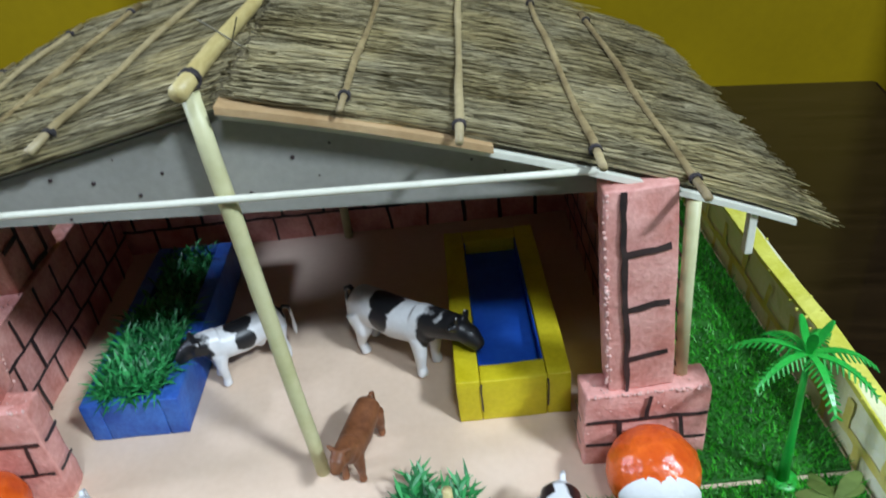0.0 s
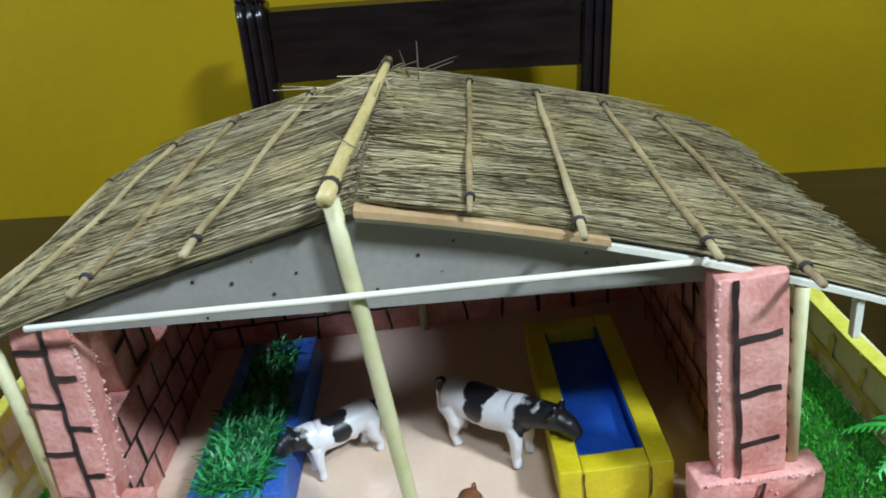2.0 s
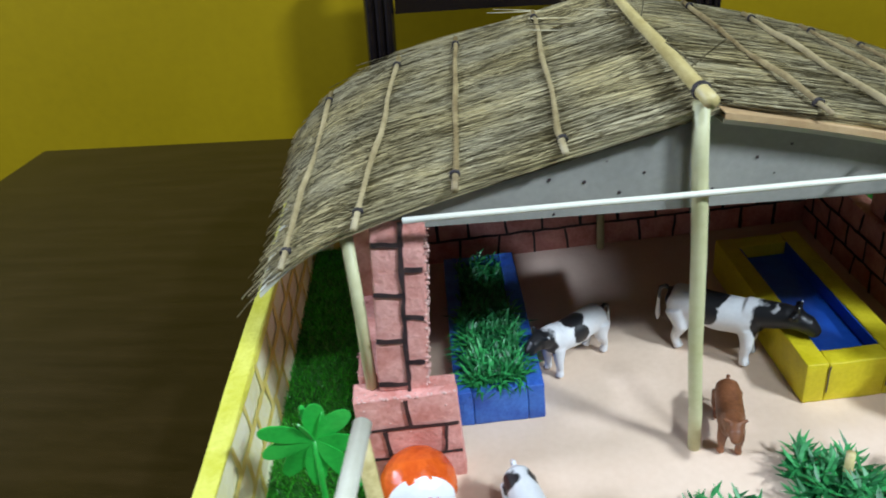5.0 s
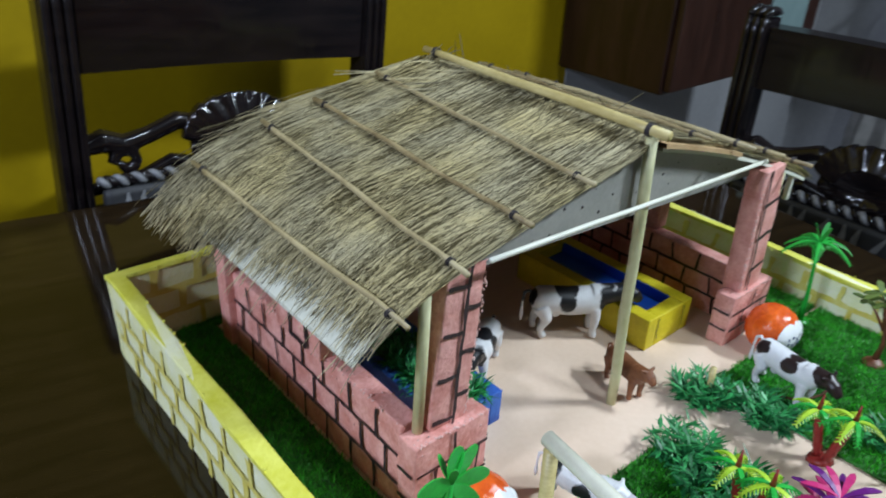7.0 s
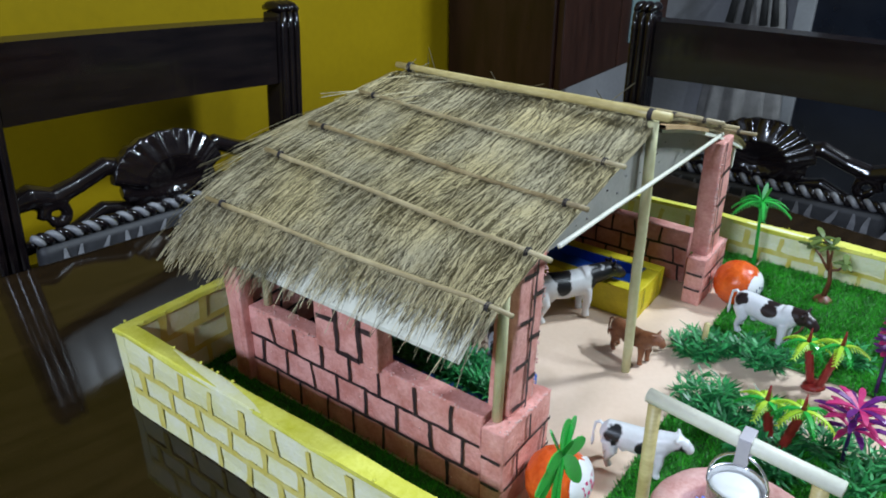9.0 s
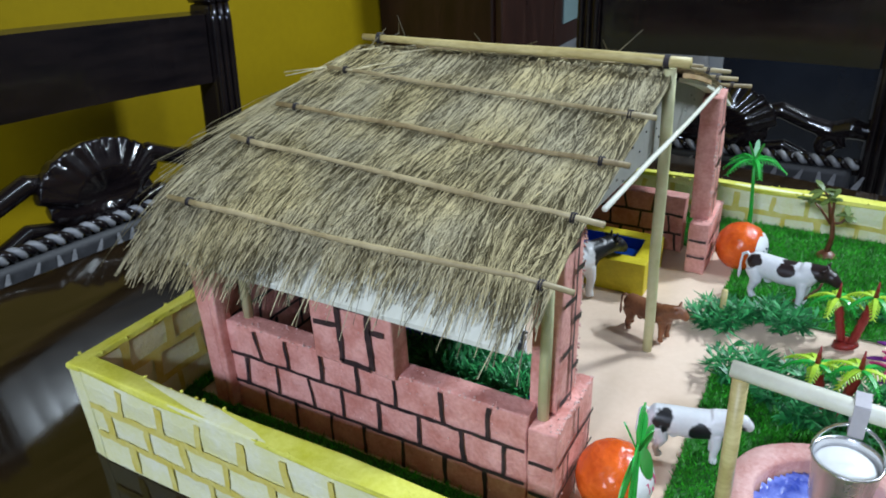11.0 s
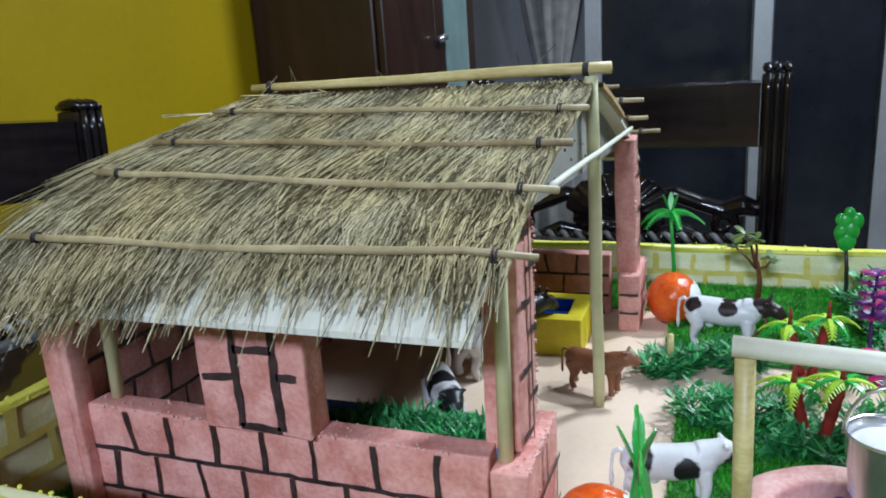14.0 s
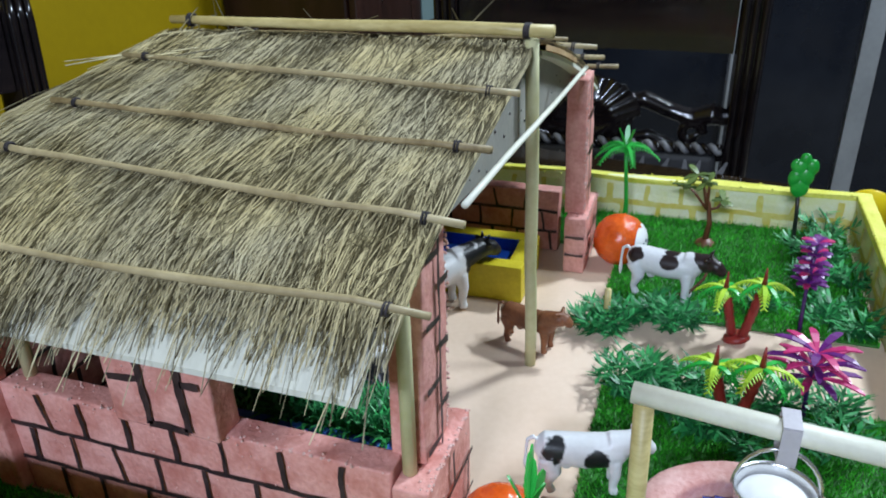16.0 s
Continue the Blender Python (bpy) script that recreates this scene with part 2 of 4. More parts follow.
def add_box(bm, x0, x1, y0, y1, z0, z1, bevel=0.0, m=None, rough=0.0, cuts=0):
    t = bmesh.new()
    bmesh.ops.create_cube(t, size=1)
    bmesh.ops.scale(t, vec=(x1 - x0, y1 - y0, z1 - z0), verts=t.verts)
    bmesh.ops.translate(t, vec=((x0 + x1) / 2, (y0 + y1) / 2, (z0 + z1) / 2), verts=t.verts)
    if bevel:
        bmesh.ops.bevel(t, geom=list(t.edges), offset=bevel, segments=2, affect="EDGES", profile=0.6)
    if cuts:
        bmesh.ops.subdivide_edges(t, edges=[e for e in t.edges if e.calc_length() > 0.012], cuts=cuts, use_grid_fill=True)
    if rough:
        for v in t.verts:
            d = noise.noise_vector(v.co * 160) * rough + noise.noise_vector(v.co * 45) * rough
            v.co += d
    if m is not None:
        bmesh.ops.transform(t, matrix=m, verts=t.verts)
    merge(bm, t)


def merge(bm, t):
    me = bpy.data.meshes.new("scratch")
    t.to_mesh(me)
    t.free()
    bm.from_mesh(me)
    bpy.data.meshes.remove(me)


def boxed(name, material, parent, x0, x1, y0, y1, z0, z1, bevel=0.0, label="", m=None, rough=0.0, cuts=0):
    bm = bmesh.new()
    add_box(bm, x0, x1, y0, y1, z0, z1, bevel, m, rough, cuts)
    return part(name, bm, material, parent, label, smooth=bool(rough))


def add_tube(bm, pts, radii, sides=8, caps=True):
    pts = [Vector(p) for p in pts]
    if not hasattr(radii, "__len__"):
        radii = [radii] * len(pts)
    rings = []
    side = None
    for i, p in enumerate(pts):
        d = (pts[min(i + 1, len(pts) - 1)] - pts[max(i - 1, 0)]).normalized()
        if side is None:
            side = d.cross(Vector((0, 0, 1)) if abs(d.z) < 0.9 else Vector((1, 0, 0))).normalized()
        side = (side - d * side.dot(d)).normalized()
        up = d.cross(side)
        rings.append([bm.verts.new(p + (side * math.cos(a) + up * math.sin(a)) * radii[i])
                      for a in (2 * math.pi * k / sides for k in range(sides))])
    for a, b in zip(rings, rings[1:]):
        for k in range(sides):
            bm.faces.new((a[k], a[(k + 1) % sides], b[(k + 1) % sides], b[k]))
    if caps:
        bm.faces.new(rings[0][::-1]), bm.faces.new(rings[-1])


def tube(name, material, parent, pts, radii, sides=8, label=""):
    bm = bmesh.new()
    add_tube(bm, pts, radii, sides)
    bmesh.ops.recalc_face_normals(bm, faces=bm.faces)
    return part(name, bm, material, parent, label, smooth=True)


def bent(a, b, n=7, wob=0.0015, seed=0):
    """A nearly straight twig between two points."""
    a, b = Vector(a), Vector(b)
    return [a.lerp(b, i / n) + noise.noise_vector(Vector((seed * 3.7 + i * 0.45, seed, 1.3))) * (wob if 0 < i < n else 0) for i in range(n + 1)]


def add_stroke(bm, origin, ax, ay, p, q, width=0.0026, lift=0.0004, seed=0.0):
    """A hand-drawn line between two points of a face, proud of it by a hair."""
    ax, ay, origin = Vector(ax), Vector(ay), Vector(origin)
    nz = ax.cross(ay).normalized()
    p, q = Vector((*p, 0)), Vector((*q, 0))
    n = max(3, int((q - p).length / 0.006))
    d = (q - p).normalized()
    w = Vector((-d.y, d.x, 0))
    left, right = [], []
    for i in range(n + 1):
        c = p.lerp(q, i / n)
        k = noise.noise(Vector((c.x * 90 + seed, c.y * 90, seed * 2.3)))
        k2 = noise.noise(Vector((c.x * 200 + seed, c.y * 200, 7 + seed)))
        h = width / 2 * (1 + 0.5 * k2)
        off = w * k * 0.0012
        for lst, s in ((left, 1), (right, -1)):
            r = c + off + w * h * s
            lst.append(bm.verts.new(origin + ax * r.x + ay * r.y + nz * lift))
    for i in range(n):
        bm.faces.new((right[i], right[i + 1], left[i + 1], left[i]))


def brick_lines(bm, origin, ax, ay, length, height, rows, brick, seed=0, width=0.0026):
    rnd = random.Random(seed)
    for r in range(rows + 1):
        if 0 < r < rows:
            add_stroke(bm, origin, ax, ay, (0.001, height * r / rows), (length - 0.001, height * r / rows), width, seed=seed + r)
    for r in range(rows):
        x = brick * (0.5 if r % 2 else 0.95)
        while x < length - 0.006:
            add_stroke(bm, origin, ax, ay, (x + rnd.uniform(-1, 1) * 0.002, height * r / rows + 0.001),
                       (x + rnd.uniform(-1, 1) * 0.002, height * (r + 1) / rows - 0.001), width * rnd.uniform(0.8, 1.3), 0.0007, seed=seed + x * 50)
            x += brick * rnd.uniform(0.88, 1.1)


# ---- room ----
def structure(name, x0, x1, y0, y1, z0, z1, material, label, category):
    ob = boxed(name, material, None, x0, x1, y0, y1, z0, z1, 0)
    return tagged(ob, label, category, kind="structure")


ZF, ZC, WY, WX = -0.76, 1.95, 0.90, 2.30
structure("floor", -2.4, WX + 0.1, -2.6, WY + 0.1, ZF - 0.05, ZF, "floor", "light stone tiled room floor under the table", "floor")
structure("ceiling", -2.4, WX + 0.1, -2.6, WY + 0.1, ZC, ZC + 0.08, "dim_wall", "plain unseen room ceiling, grey to cut bounced light", "ceiling")
structure("wall_north", -2.3, WX, WY, WY + 0.1, ZF, ZC, "yellow_wall", "bright yellow painted wall behind the chairs", "wall")
structure("wall_north_2", 0.97, WX, WY - 0.004, WY, ZF, ZC, "grey_wall", "grey painted stretch of wall beside the cabinet", "wall")
structure("wall_west", -2.4, -2.3, -2.5, WY + 0.1, ZF, ZC, "dim_wall", "plain unseen side wall, grey to cut bounced light", "wall")
structure("wall_south", -2.3, WX, -2.6, -2.5, ZF, ZC, "dim_wall", "plain unseen wall behind the viewer, grey to cut bounced light", "wall")
structure("wall_east", WX, WX + 0.1, -2.5, WY + 0.1, ZF, ZC, "grey_wall", "grey painted wall around the dark window", "wall")


def east_window():
    w = thing("window_1", "dark night window with grey metal frames", "window", (WX, 0, 0), kind="structure")
    for i, (a, b) in enumerate(((0.33, -0.17), (-0.24, -0.56), (-0.63, -1.5))):
        boxed("pane", "dark_glass", w, -0.03, -0.015, b, a, -0.74, 1.3)
    for y in (0.36, -0.205, -0.595, -1.53):
        boxed("window_frame", "alu", w, -0.05, -0.002, y - 0.03, y + 0.03, -0.74, 1.3, 0.004)
    boxed("window_frame", "alu", w, -0.05, -0.002, -1.56, 0.39, 1.3, 1.36, 0.004)


east_window()


def curtain():
    c = thing("curtain", "grey patterned curtain gathered by a black tasselled cord", "curtain", (WX - 0.09, 0.50, 0.0))
    verts, faces = [], []
    n, h = 60, 22
    for j in range(h + 1):
        z = 1.45 - 2.1 * j / h
        pinch = 0.35 + 0.65 * min(1, abs(z - 0.17) / 0.5) ** 0.8
        for i in range(n):
            a = 2 * math.pi * i / n
            r = 1 + 0.16 * math.sin(a * 9 + z) + 0.08 * math.sin(a * 17 + 2 * z)
            verts.append((0.05 * r * math.cos(a) * pinch, 0.13 * r * math.sin(a) * pinch, z))
    for j in range(h):
        for i in range(n):
            faces.append((j * n + i, j * n + (i + 1) % n, (j + 1) * n + (i + 1) % n, (j + 1) * n + i))
    raw("cloth", verts, faces, "curtain", c, smooth=True)
    bm = bmesh.new()
    add_tube(bm, [(0.04 * math.cos(a) - 0.02, 0.062 * math.sin(a), 0.17 + 0.01 * math.sin(a)) for a in (k * math.pi / 8 for k in range(17))], 0.01, 6, False)
    for s in (-1, 1, 0.3, -0.5):
        add_tube(bm, [(-0.06, 0.03 * s, 0.17), (-0.07, 0.06 * s, 0.1), (-0.06, 0.075 * s, -0.03)], [0.007, 0.009, 0.014], 6)
    part("tie_cord", bm, "tassel", c, "black twisted tassel cord", smooth=True)


curtain()


def wall_cabinet():
    c = thing("wall_cabinet", "dark brown wooden wall cabinet with a frosted glass door", "cabinet", (0, 0, 0))
    boxed("body", "brown_wood", c, 0.935, 1.555, WY - 0.30, WY - 0.0045, -0.035, 1.5, 0.006)
    boxed("door", "brown_wood", c, 0.94, 1.235, WY - 0.32, WY - 0.301, -0.025, 1.49, 0.004)
    d = boxed("door", "brown_wood", c, 1.24, 1.55, WY - 0.32, WY - 0.301, -0.025, 1.49, 0.004)
    boxed("pane", "pale_glass", d, 1.295, 1.475, WY - 0.325, WY - 0.3205, 0.03, 1.42, 0.001, "pale frosted glass pane")
    tube("handle", "steel", d, [(1.225, WY - 0.335, 0.30), (1.27, WY - 0.335, 0.305)], 0.008, 8, "bright metal handle")


wall_cabinet()


def dining_table():
    t = thing("dining_table", "dark polished dining table with a mirror-like top", "table", (0, 0, 0))
    boxed("tabletop", "table", t, -0.905, 0.50, -0.9, 0.606, -0.048, -0.008, 0.006)
    boxed("apron", "black_wood", t, -0.80, 0.42, -0.8, 0.53, -0.14, -0.048, 0.003)
    for x in (-0.80, 0.38):
        for y in (-0.78, 0.5):
            tube("leg", "black_wood", t, [(x + 0.03, y + 0.03, z) for z in (-0.14, -0.3, -0.55, ZF)], [0.04, 0.03, 0.035, 0.025], 12)
    t.matrix_basis = pose(0, 0, 0, 0, 0, -10.8)


dining_table()


def blended(ob, v=0.0028):
    md = ob.modifiers.new("blend", "REMESH")
    md.mode, md.voxel_size, md.use_smooth_shade = "VOXEL", v, True
    return ob


def carved_chair(name, label, m):
    c = thing(name, label, "chair", group="carved dining chairs")
    w = 0.212
    for s in (-1, 1):
        xp = s * (w + 0.023)
        post = boxed("back_post", "black_wood", c, xp - 0.021, xp + 0.021, -0.02, 0.02, ZF + 0.004, 0.225, 0.006)
        for k in (-1, 0, 1):
            tube("flute", "black_wood", post, [(xp + 0.013 * k, -0.021, z) for z in (-0.2, 0.0, 0.2, 0.226)], [0.006, 0.006, 0.006, 0.004], 8)
            tube("scroll_top", "black_wood", post, [(xp + 0.0135 * k, y, 0.228 + 0.006 * math.cos(y * 60)) for y in (-0.024, -0.012, 0, 0.012, 0.024)], [0.004, 0.0075, 0.008, 0.0075, 0.004], 8)
    bm = bmesh.new()
    n = 14
    verts = []
    for i in range(n + 1):
        x = -w + 2 * w * i / n
        bow = 0.012 * (1 - (x / w) ** 2)
        for y, z in ((-0.014, 0.115), (-0.014, 0.212), (0.012, 0.215), (0.012, 0.112)):
            verts.append(bm.verts.new((x, y + bow, z)))
    for i in range(n):
        for k in range(4):
            bm.faces.new((verts[4 * i + k], verts[4 * i + (k + 1) % 4], verts[4 * i + 4 + (k + 1) % 4], verts[4 * i + 4 + k]))
    bmesh.ops.recalc_face_normals(bm, faces=bm.faces)
    part("top_rail", bm, "black_wood", c)
    # carved scroll work between the rails: leaf fan with two curling branches
    bm = bmesh.new()
    for k in range(-5, 6):
        a = radians(90 + k * 17)
        tip = Vector((math.cos(a) * 0.085, -0.008, 0.020 + math.sin(a) * 0.055))
        add_tube(bm, [(0.004 * k, -0.004, 0.0), tip * 0.55 + Vector((0, -0.012, 0)), tip], [0.012, 0.017, 0.013], 7)
        tip2 = Vector((math.cos(a) * 0.075, -0.008, 0.0 - math.sin(a) * 0.03))
        add_tube(bm, [(0.004 * k, -0.004, -0.002), tip2 * 0.55 + Vector((0, -0.01, 0)), tip2], [0.011, 0.015, 0.010], 7)
    blended(part("carved_fan", bm, "black_wood", c, "carved black leaf fan", smooth=True))
    for s in (-1, 1):
        bm = bmesh.new()
        add_tube(bm, [(s * x, 0, z) for x, z in ((0.05, 0.03), (0.09, 0.038), (0.13, 0.022), (0.165, 0.012), (0.195, 0.02), (0.222, 0.012))], [0.012, 0.014, 0.013, 0.015, 0.018, 0.012], 8)
        add_tube(bm, [(s * (0.165 + 0.02 * math.cos(a) * (1 - a / 9)), -0.006, -0.012 + 0.02 * math.sin(a) * (1 - a / 9)) for a in (k * 0.5 for k in range(14))], 0.008, 7)
        add_tube(bm, [(s * x, 0, z) for x, z in ((0.05, -0.03), (0.1, -0.02), (0.14, -0.038), (0.19, -0.045), (0.222, -0.05))], [0.009, 0.011, 0.011, 0.010, 0.009], 8)
        blended(part("carved_scroll", bm, "black_wood", c, "carved black branch scroll", smooth=True))
    boxed("lower_rail", "black_wood", c, -w, w, -0.016, 0.016, -0.30, -0.075, 0.006)
    pad = bmesh.new()
    add_box(pad, -w + 0.004, w - 0.004, -0.04, -0.0165, -0.115, -0.036, 0.011)
    pad = part("back_pad", pad, "zebra_dark", c, "black and silver striped padded cloth", smooth=True)
    bm = bmesh.new()
    rnd = random.Random(5)
    for k in range(15):
        x = -w + 0.02 + k * 0.0285
        pts = [(x + 0.006 * math.sin(k * 2.1 + t * 3) + 0.012 * t, -0.0412 - 0.0004 * (k % 2), -0.105 + 0.062 * t) for t in (0, 0.25, 0.5, 0.75, 1)]
        v = []
        for i, p in enumerate(pts):
            h = 0.0055 * math.sin(math.pi * (i + 0.4) / 4.9)
            v.append((bm.verts.new((p[0] - h, p[1], p[2])), bm.verts.new((p[0] + h, p[1], p[2]))))
        for p, q in zip(v, v[1:]):
            bm.faces.new((p[0], p[1], q[1], q[0]))
    part("stripe", bm, "zebra_light", pad, "silver grey stripes")
    # twisted rope moulding: two strands
    for ph, mat in ((0, "zebra_light"), (math.pi, "black_wood")):
        bm = bmesh.new()
        pts = [(x, -0.03 + 0.005 * math.cos(x * 260 + ph), -0.028 + 0.005 * math.sin(x * 260 + ph)) for x in (-w + i * 2 * w / 150 for i in range(151))]
        add_tube(bm, pts, 0.0048, 6)
        part("rope_moulding", bm, mat, c, "twisted rope moulding strand", smooth=True)
    boxed("seat", "zebra_dark", c, -w - 0.03, w + 0.03, -0.46, -0.02, -0.36, -0.29, 0.02, "padded dark seat")
    for s in (-1, 1):
        tube("front_leg", "black_wood", c, [(s * w, -0.43, z) for z in (-0.36, -0.45, -0.62, ZF)], [0.028, 0.024, 0.02, 0.026], 10)
    c.matrix_basis = m
    return c


CH1 = carved_chair("carved_chair", "black lacquered carved chair against the yellow wall", pose(0.016, 0.735, 0.013, 0, 4.2, 0))
CH2 = carved_chair("carved_chair", "black lacquered carved chair in front of the window", pose(0.735, 0.077, -0.022, 0, 0, -90))

# ---- the model's base, turf and fence ----
base = boxed("base_board", "board", None, -0.2855, 0.302, -0.252, 0.3155, -0.008, 0.0, 0.001)
tagged(base, "beige paper covered base board of the model farm", "board")


def turf(x0, x1, y0, y1, n, label, seed):
    t = thing("turf_mat", label, "grass mat", group="turf mats", kind="stuff")
    boxed("mat", "grass", t, x0, x1, y0, y1, 0.0004, 0.0028, 0.0008)
    r = np.random.RandomState(seed)
    px, py = r.uniform(x0, x1, n), r.uniform(y0, y1, n)
    a, h, lean = r.uniform(0, 6.283, n), r.uniform(0.0025, 0.006, n), r.uniform(0.001, 0.005, n)
    dirn = r.uniform(0, 6.283, n)
    verts = np.zeros((n, 3, 3))
    verts[:, 0] = np.stack([px - 0.0006 * np.cos(a), py - 0.0006 * np.sin(a), np.full(n, 0.002)], 1)
    verts[:, 1] = np.stack([px + 0.0006 * np.cos(a), py + 0.0006 * np.sin(a), np.full(n, 0.002)], 1)
    verts[:, 2] = np.stack([px + lean * np.cos(dirn), py + lean * np.sin(dirn), 0.002 + h], 1)
    raw("blades", verts.reshape(-1, 3), np.arange(3 * n).reshape(n, 3), "blade", t)


turf(-0.2845, -0.216, -0.05, 0.304, 15000, "green turf strip between the shed and the fence", 1)
turf(0.212, 0.299, -0.036, 0.304, 15000, "green turf strip between the shed and the fence", 2)
turf(-0.2845, 0.299, 0.3045, 0.315, 4000, "green turf strip behind the shed", 3)
turf(0.095, 0.299, -0.248, -0.04, 28000, "green turf patch where the tethered cow grazes", 4)
turf(-0.2845, 0.0, -0.248, -0.056, 36000, "green turf patch round the well", 5)


def fence_panel(name, x0, x1, y0, y1, h, along, label):
    f = thing(name, label, "fence", group="yellow fence panels")
    bm = bmesh.new()
    add_box(bm, x0, x1, y0, y1, -0.0075, h, 0.0015, None, 0.0012, 5)
    part("panel", bm, "fence", f, smooth=False)
    bm = bmesh.new()
    add_box(bm, x0 - 0.0003, x1 + 0.0003, y0 - 0.0003, y1 + 0.0003, h - 0.0035, h + 0.0012, 0.001, None, 0.0022, 7)
    part("rim", bm, "fence_edge", f, "bright yellow top edge")
    # painted block joints on both faces
    bm = bmesh.new()
    rows = 3 if h > 0.06 else 2
    if along == "y":
        L = y1 - y0
        brick_lines(bm, (x0 - 0.0006, y1, -0.006), (0, -1, 0), (0, 0, 1), L, h, rows, 0.038, 11, 0.0058)
        brick_lines(bm, (x1 + 0.0006, y0, 0.0), (0, 1, 0), (0, 0, 1), L, h, rows, 0.038, 12, 0.0058)
    else:
        L = x1 - x0
        brick_lines(bm, (x0, y0 - 0.0006, 0.0), (1, 0, 0), (0, 0, 1), L, h, rows, 0.038, 13, 0.0058)
        brick_lines(bm, (x1, y1 + 0.0006, -0.006), (-1, 0, 0), (0, 0, 1), L, h, rows, 0.038, 14, 0.0058)
    tagged(part("joint_drawing", bm, "fence_line", f, "ochre painted block joints"), kind="stuff")
    # crumbs of foam on the cut edge
    rnd = random.Random(int(abs(x0 * 1000 + y0 * 77)))
    bm = bmesh.new()
    for k in range(60):
        if along == "y":
            p = (rnd.choice((x0, x1)), rnd.uniform(y0, y1), h + rnd.uniform(-0.002, 0.002))
        else:
            p = (rnd.uniform(x0, x1), rnd.choice((y0, y1)), h + rnd.uniform(-0.002, 0.002))
        bmesh.ops.create_icosphere(bm, subdivisions=1, radius=rnd.uniform(0.0006, 0.0016), matrix=Matrix.Translation(p))
    tagged(part("foam_crumbs", bm, "fence_edge", f), kind="stuff")


fence_panel("fence", -0.2985, -0.286, -0.265, 0.3155, 0.074, "y", "pale yellow painted foam fence with ochre joints")
fence_panel("fence", -0.2985, 0.302, 0.3160, 0.3285, 0.074, "x", "pale yellow painted foam fence behind the shed")
fence_panel("fence", 0.3025, 0.315, -0.265, 0.335, 0.043, "y", "low pale yellow painted foam fence beside the turf")
fence_panel("fence", -0.288, 0.302, -0.265, -0.2525, 0.043, "x", "low pale yellow painted foam fence at the yard's front")

# ---- the shed ----
shed = thing("cattle_shed", "model cattle shed of brick-painted foam with a straw roof", "model shed")
AX, AY, AZ = (1, 0, 0), (0, 1, 0), (0, 0, 1)


def wall_part(name, x0, x1, y0, y1, z0, z1, m=None, label="", rough=0.0007):
    return boxed(name, "foam_red", shed, x0, x1, y0, y1, z0, z1, 0.0012, label, m, rough, 4)


def lines_part(parent, faces, m=None):
    bm = bmesh.new()
    for k, (o, ax, ay, length, height, rows, brick) in enumerate(faces):
        brick_lines(bm, o, ax, ay, length, height, rows, brick, k + len(faces) * 3 + int(abs(o[0]) * 500 + abs(o[1]) * 300))
    if m is not None:
        bmesh.ops.transform(bm, matrix=m, verts=bm.verts)
    part("joint_drawing", bm, "marker", parent, "dark hand-drawn brick joints")


# low side walls, back wall
for s in (-1, 1):
    xo, xi = (-0.212, -0.196) if s < 0 else (0.196, 0.212)
    wh = 0.078 if s < 0 else 0.062
    lw = wall_part("side_wall", xo, xi, 0.0185, 0.262, 0.0, wh, label="brick-painted low foam wall")
    lines_part(lw, [((xo - 0.001, 0.262, 0), (0, -1, 0), AZ, 0.2435, wh, 3, 0.031),
                    ((xi + 0.001, 0.0185, 0), AY, AZ, 0.2435, wh, 3, 0.031)])
    px0, px1 = (-0.218, -0.2) if s < 0 else (0.2, 0.218)
    pier = wall_part("window_pier", px0, px1, 0.108, 0.172, wh + 0.0005, 0.164, label="brick-painted foam pier")
    bm = bmesh.new()
    for o, ax in (((px0 - 0.001, 0.172, wh), (0, -1, 0)), ((px1 + 0.001, 0.108, wh), (0, 1, 0))):
        for p, q in (((0.023, 0.004), (0.024, 0.084)), ((0.047, 0.004), (0.048, 0.084)), ((0.023, 0.005), (0.047, 0.004)), ((0.024, 0.047), (0.047, 0.048)),
                     ((0.003, 0.03), (0.022, 0.032)), ((0.002, 0.074), (0.023, 0.076)), ((0.048, 0.033), (0.059, 0.034)), ((0.048, 0.069), (0.062, 0.07))):
            add_stroke(bm, o, ax, AZ, p, q, 0.0042, seed=p[0] * 300 + p[1] * 70)
    part("joint_drawing", bm, "marker", pier, "dark hand-drawn brick joints")
    bp = wall_part("end_wall", min(s * 0.219, s * 0.205), max(s * 0.219, s * 0.205), 0.2622, 0.2685, 0.0, 0.124)
bw = wall_part("back_wall", -0.219, 0.219, 0.2687, 0.281, 0.0, 0.124, label="brick-painted foam back wall")
lines_part(bw, [((-0.205, 0.2678, 0), AX, AZ, 0.41, 0.124, 5, 0.034), ((0.217, 0.282, 0), (-1, 0, 0), AZ, 0.434, 0.124, 5, 0.034)])

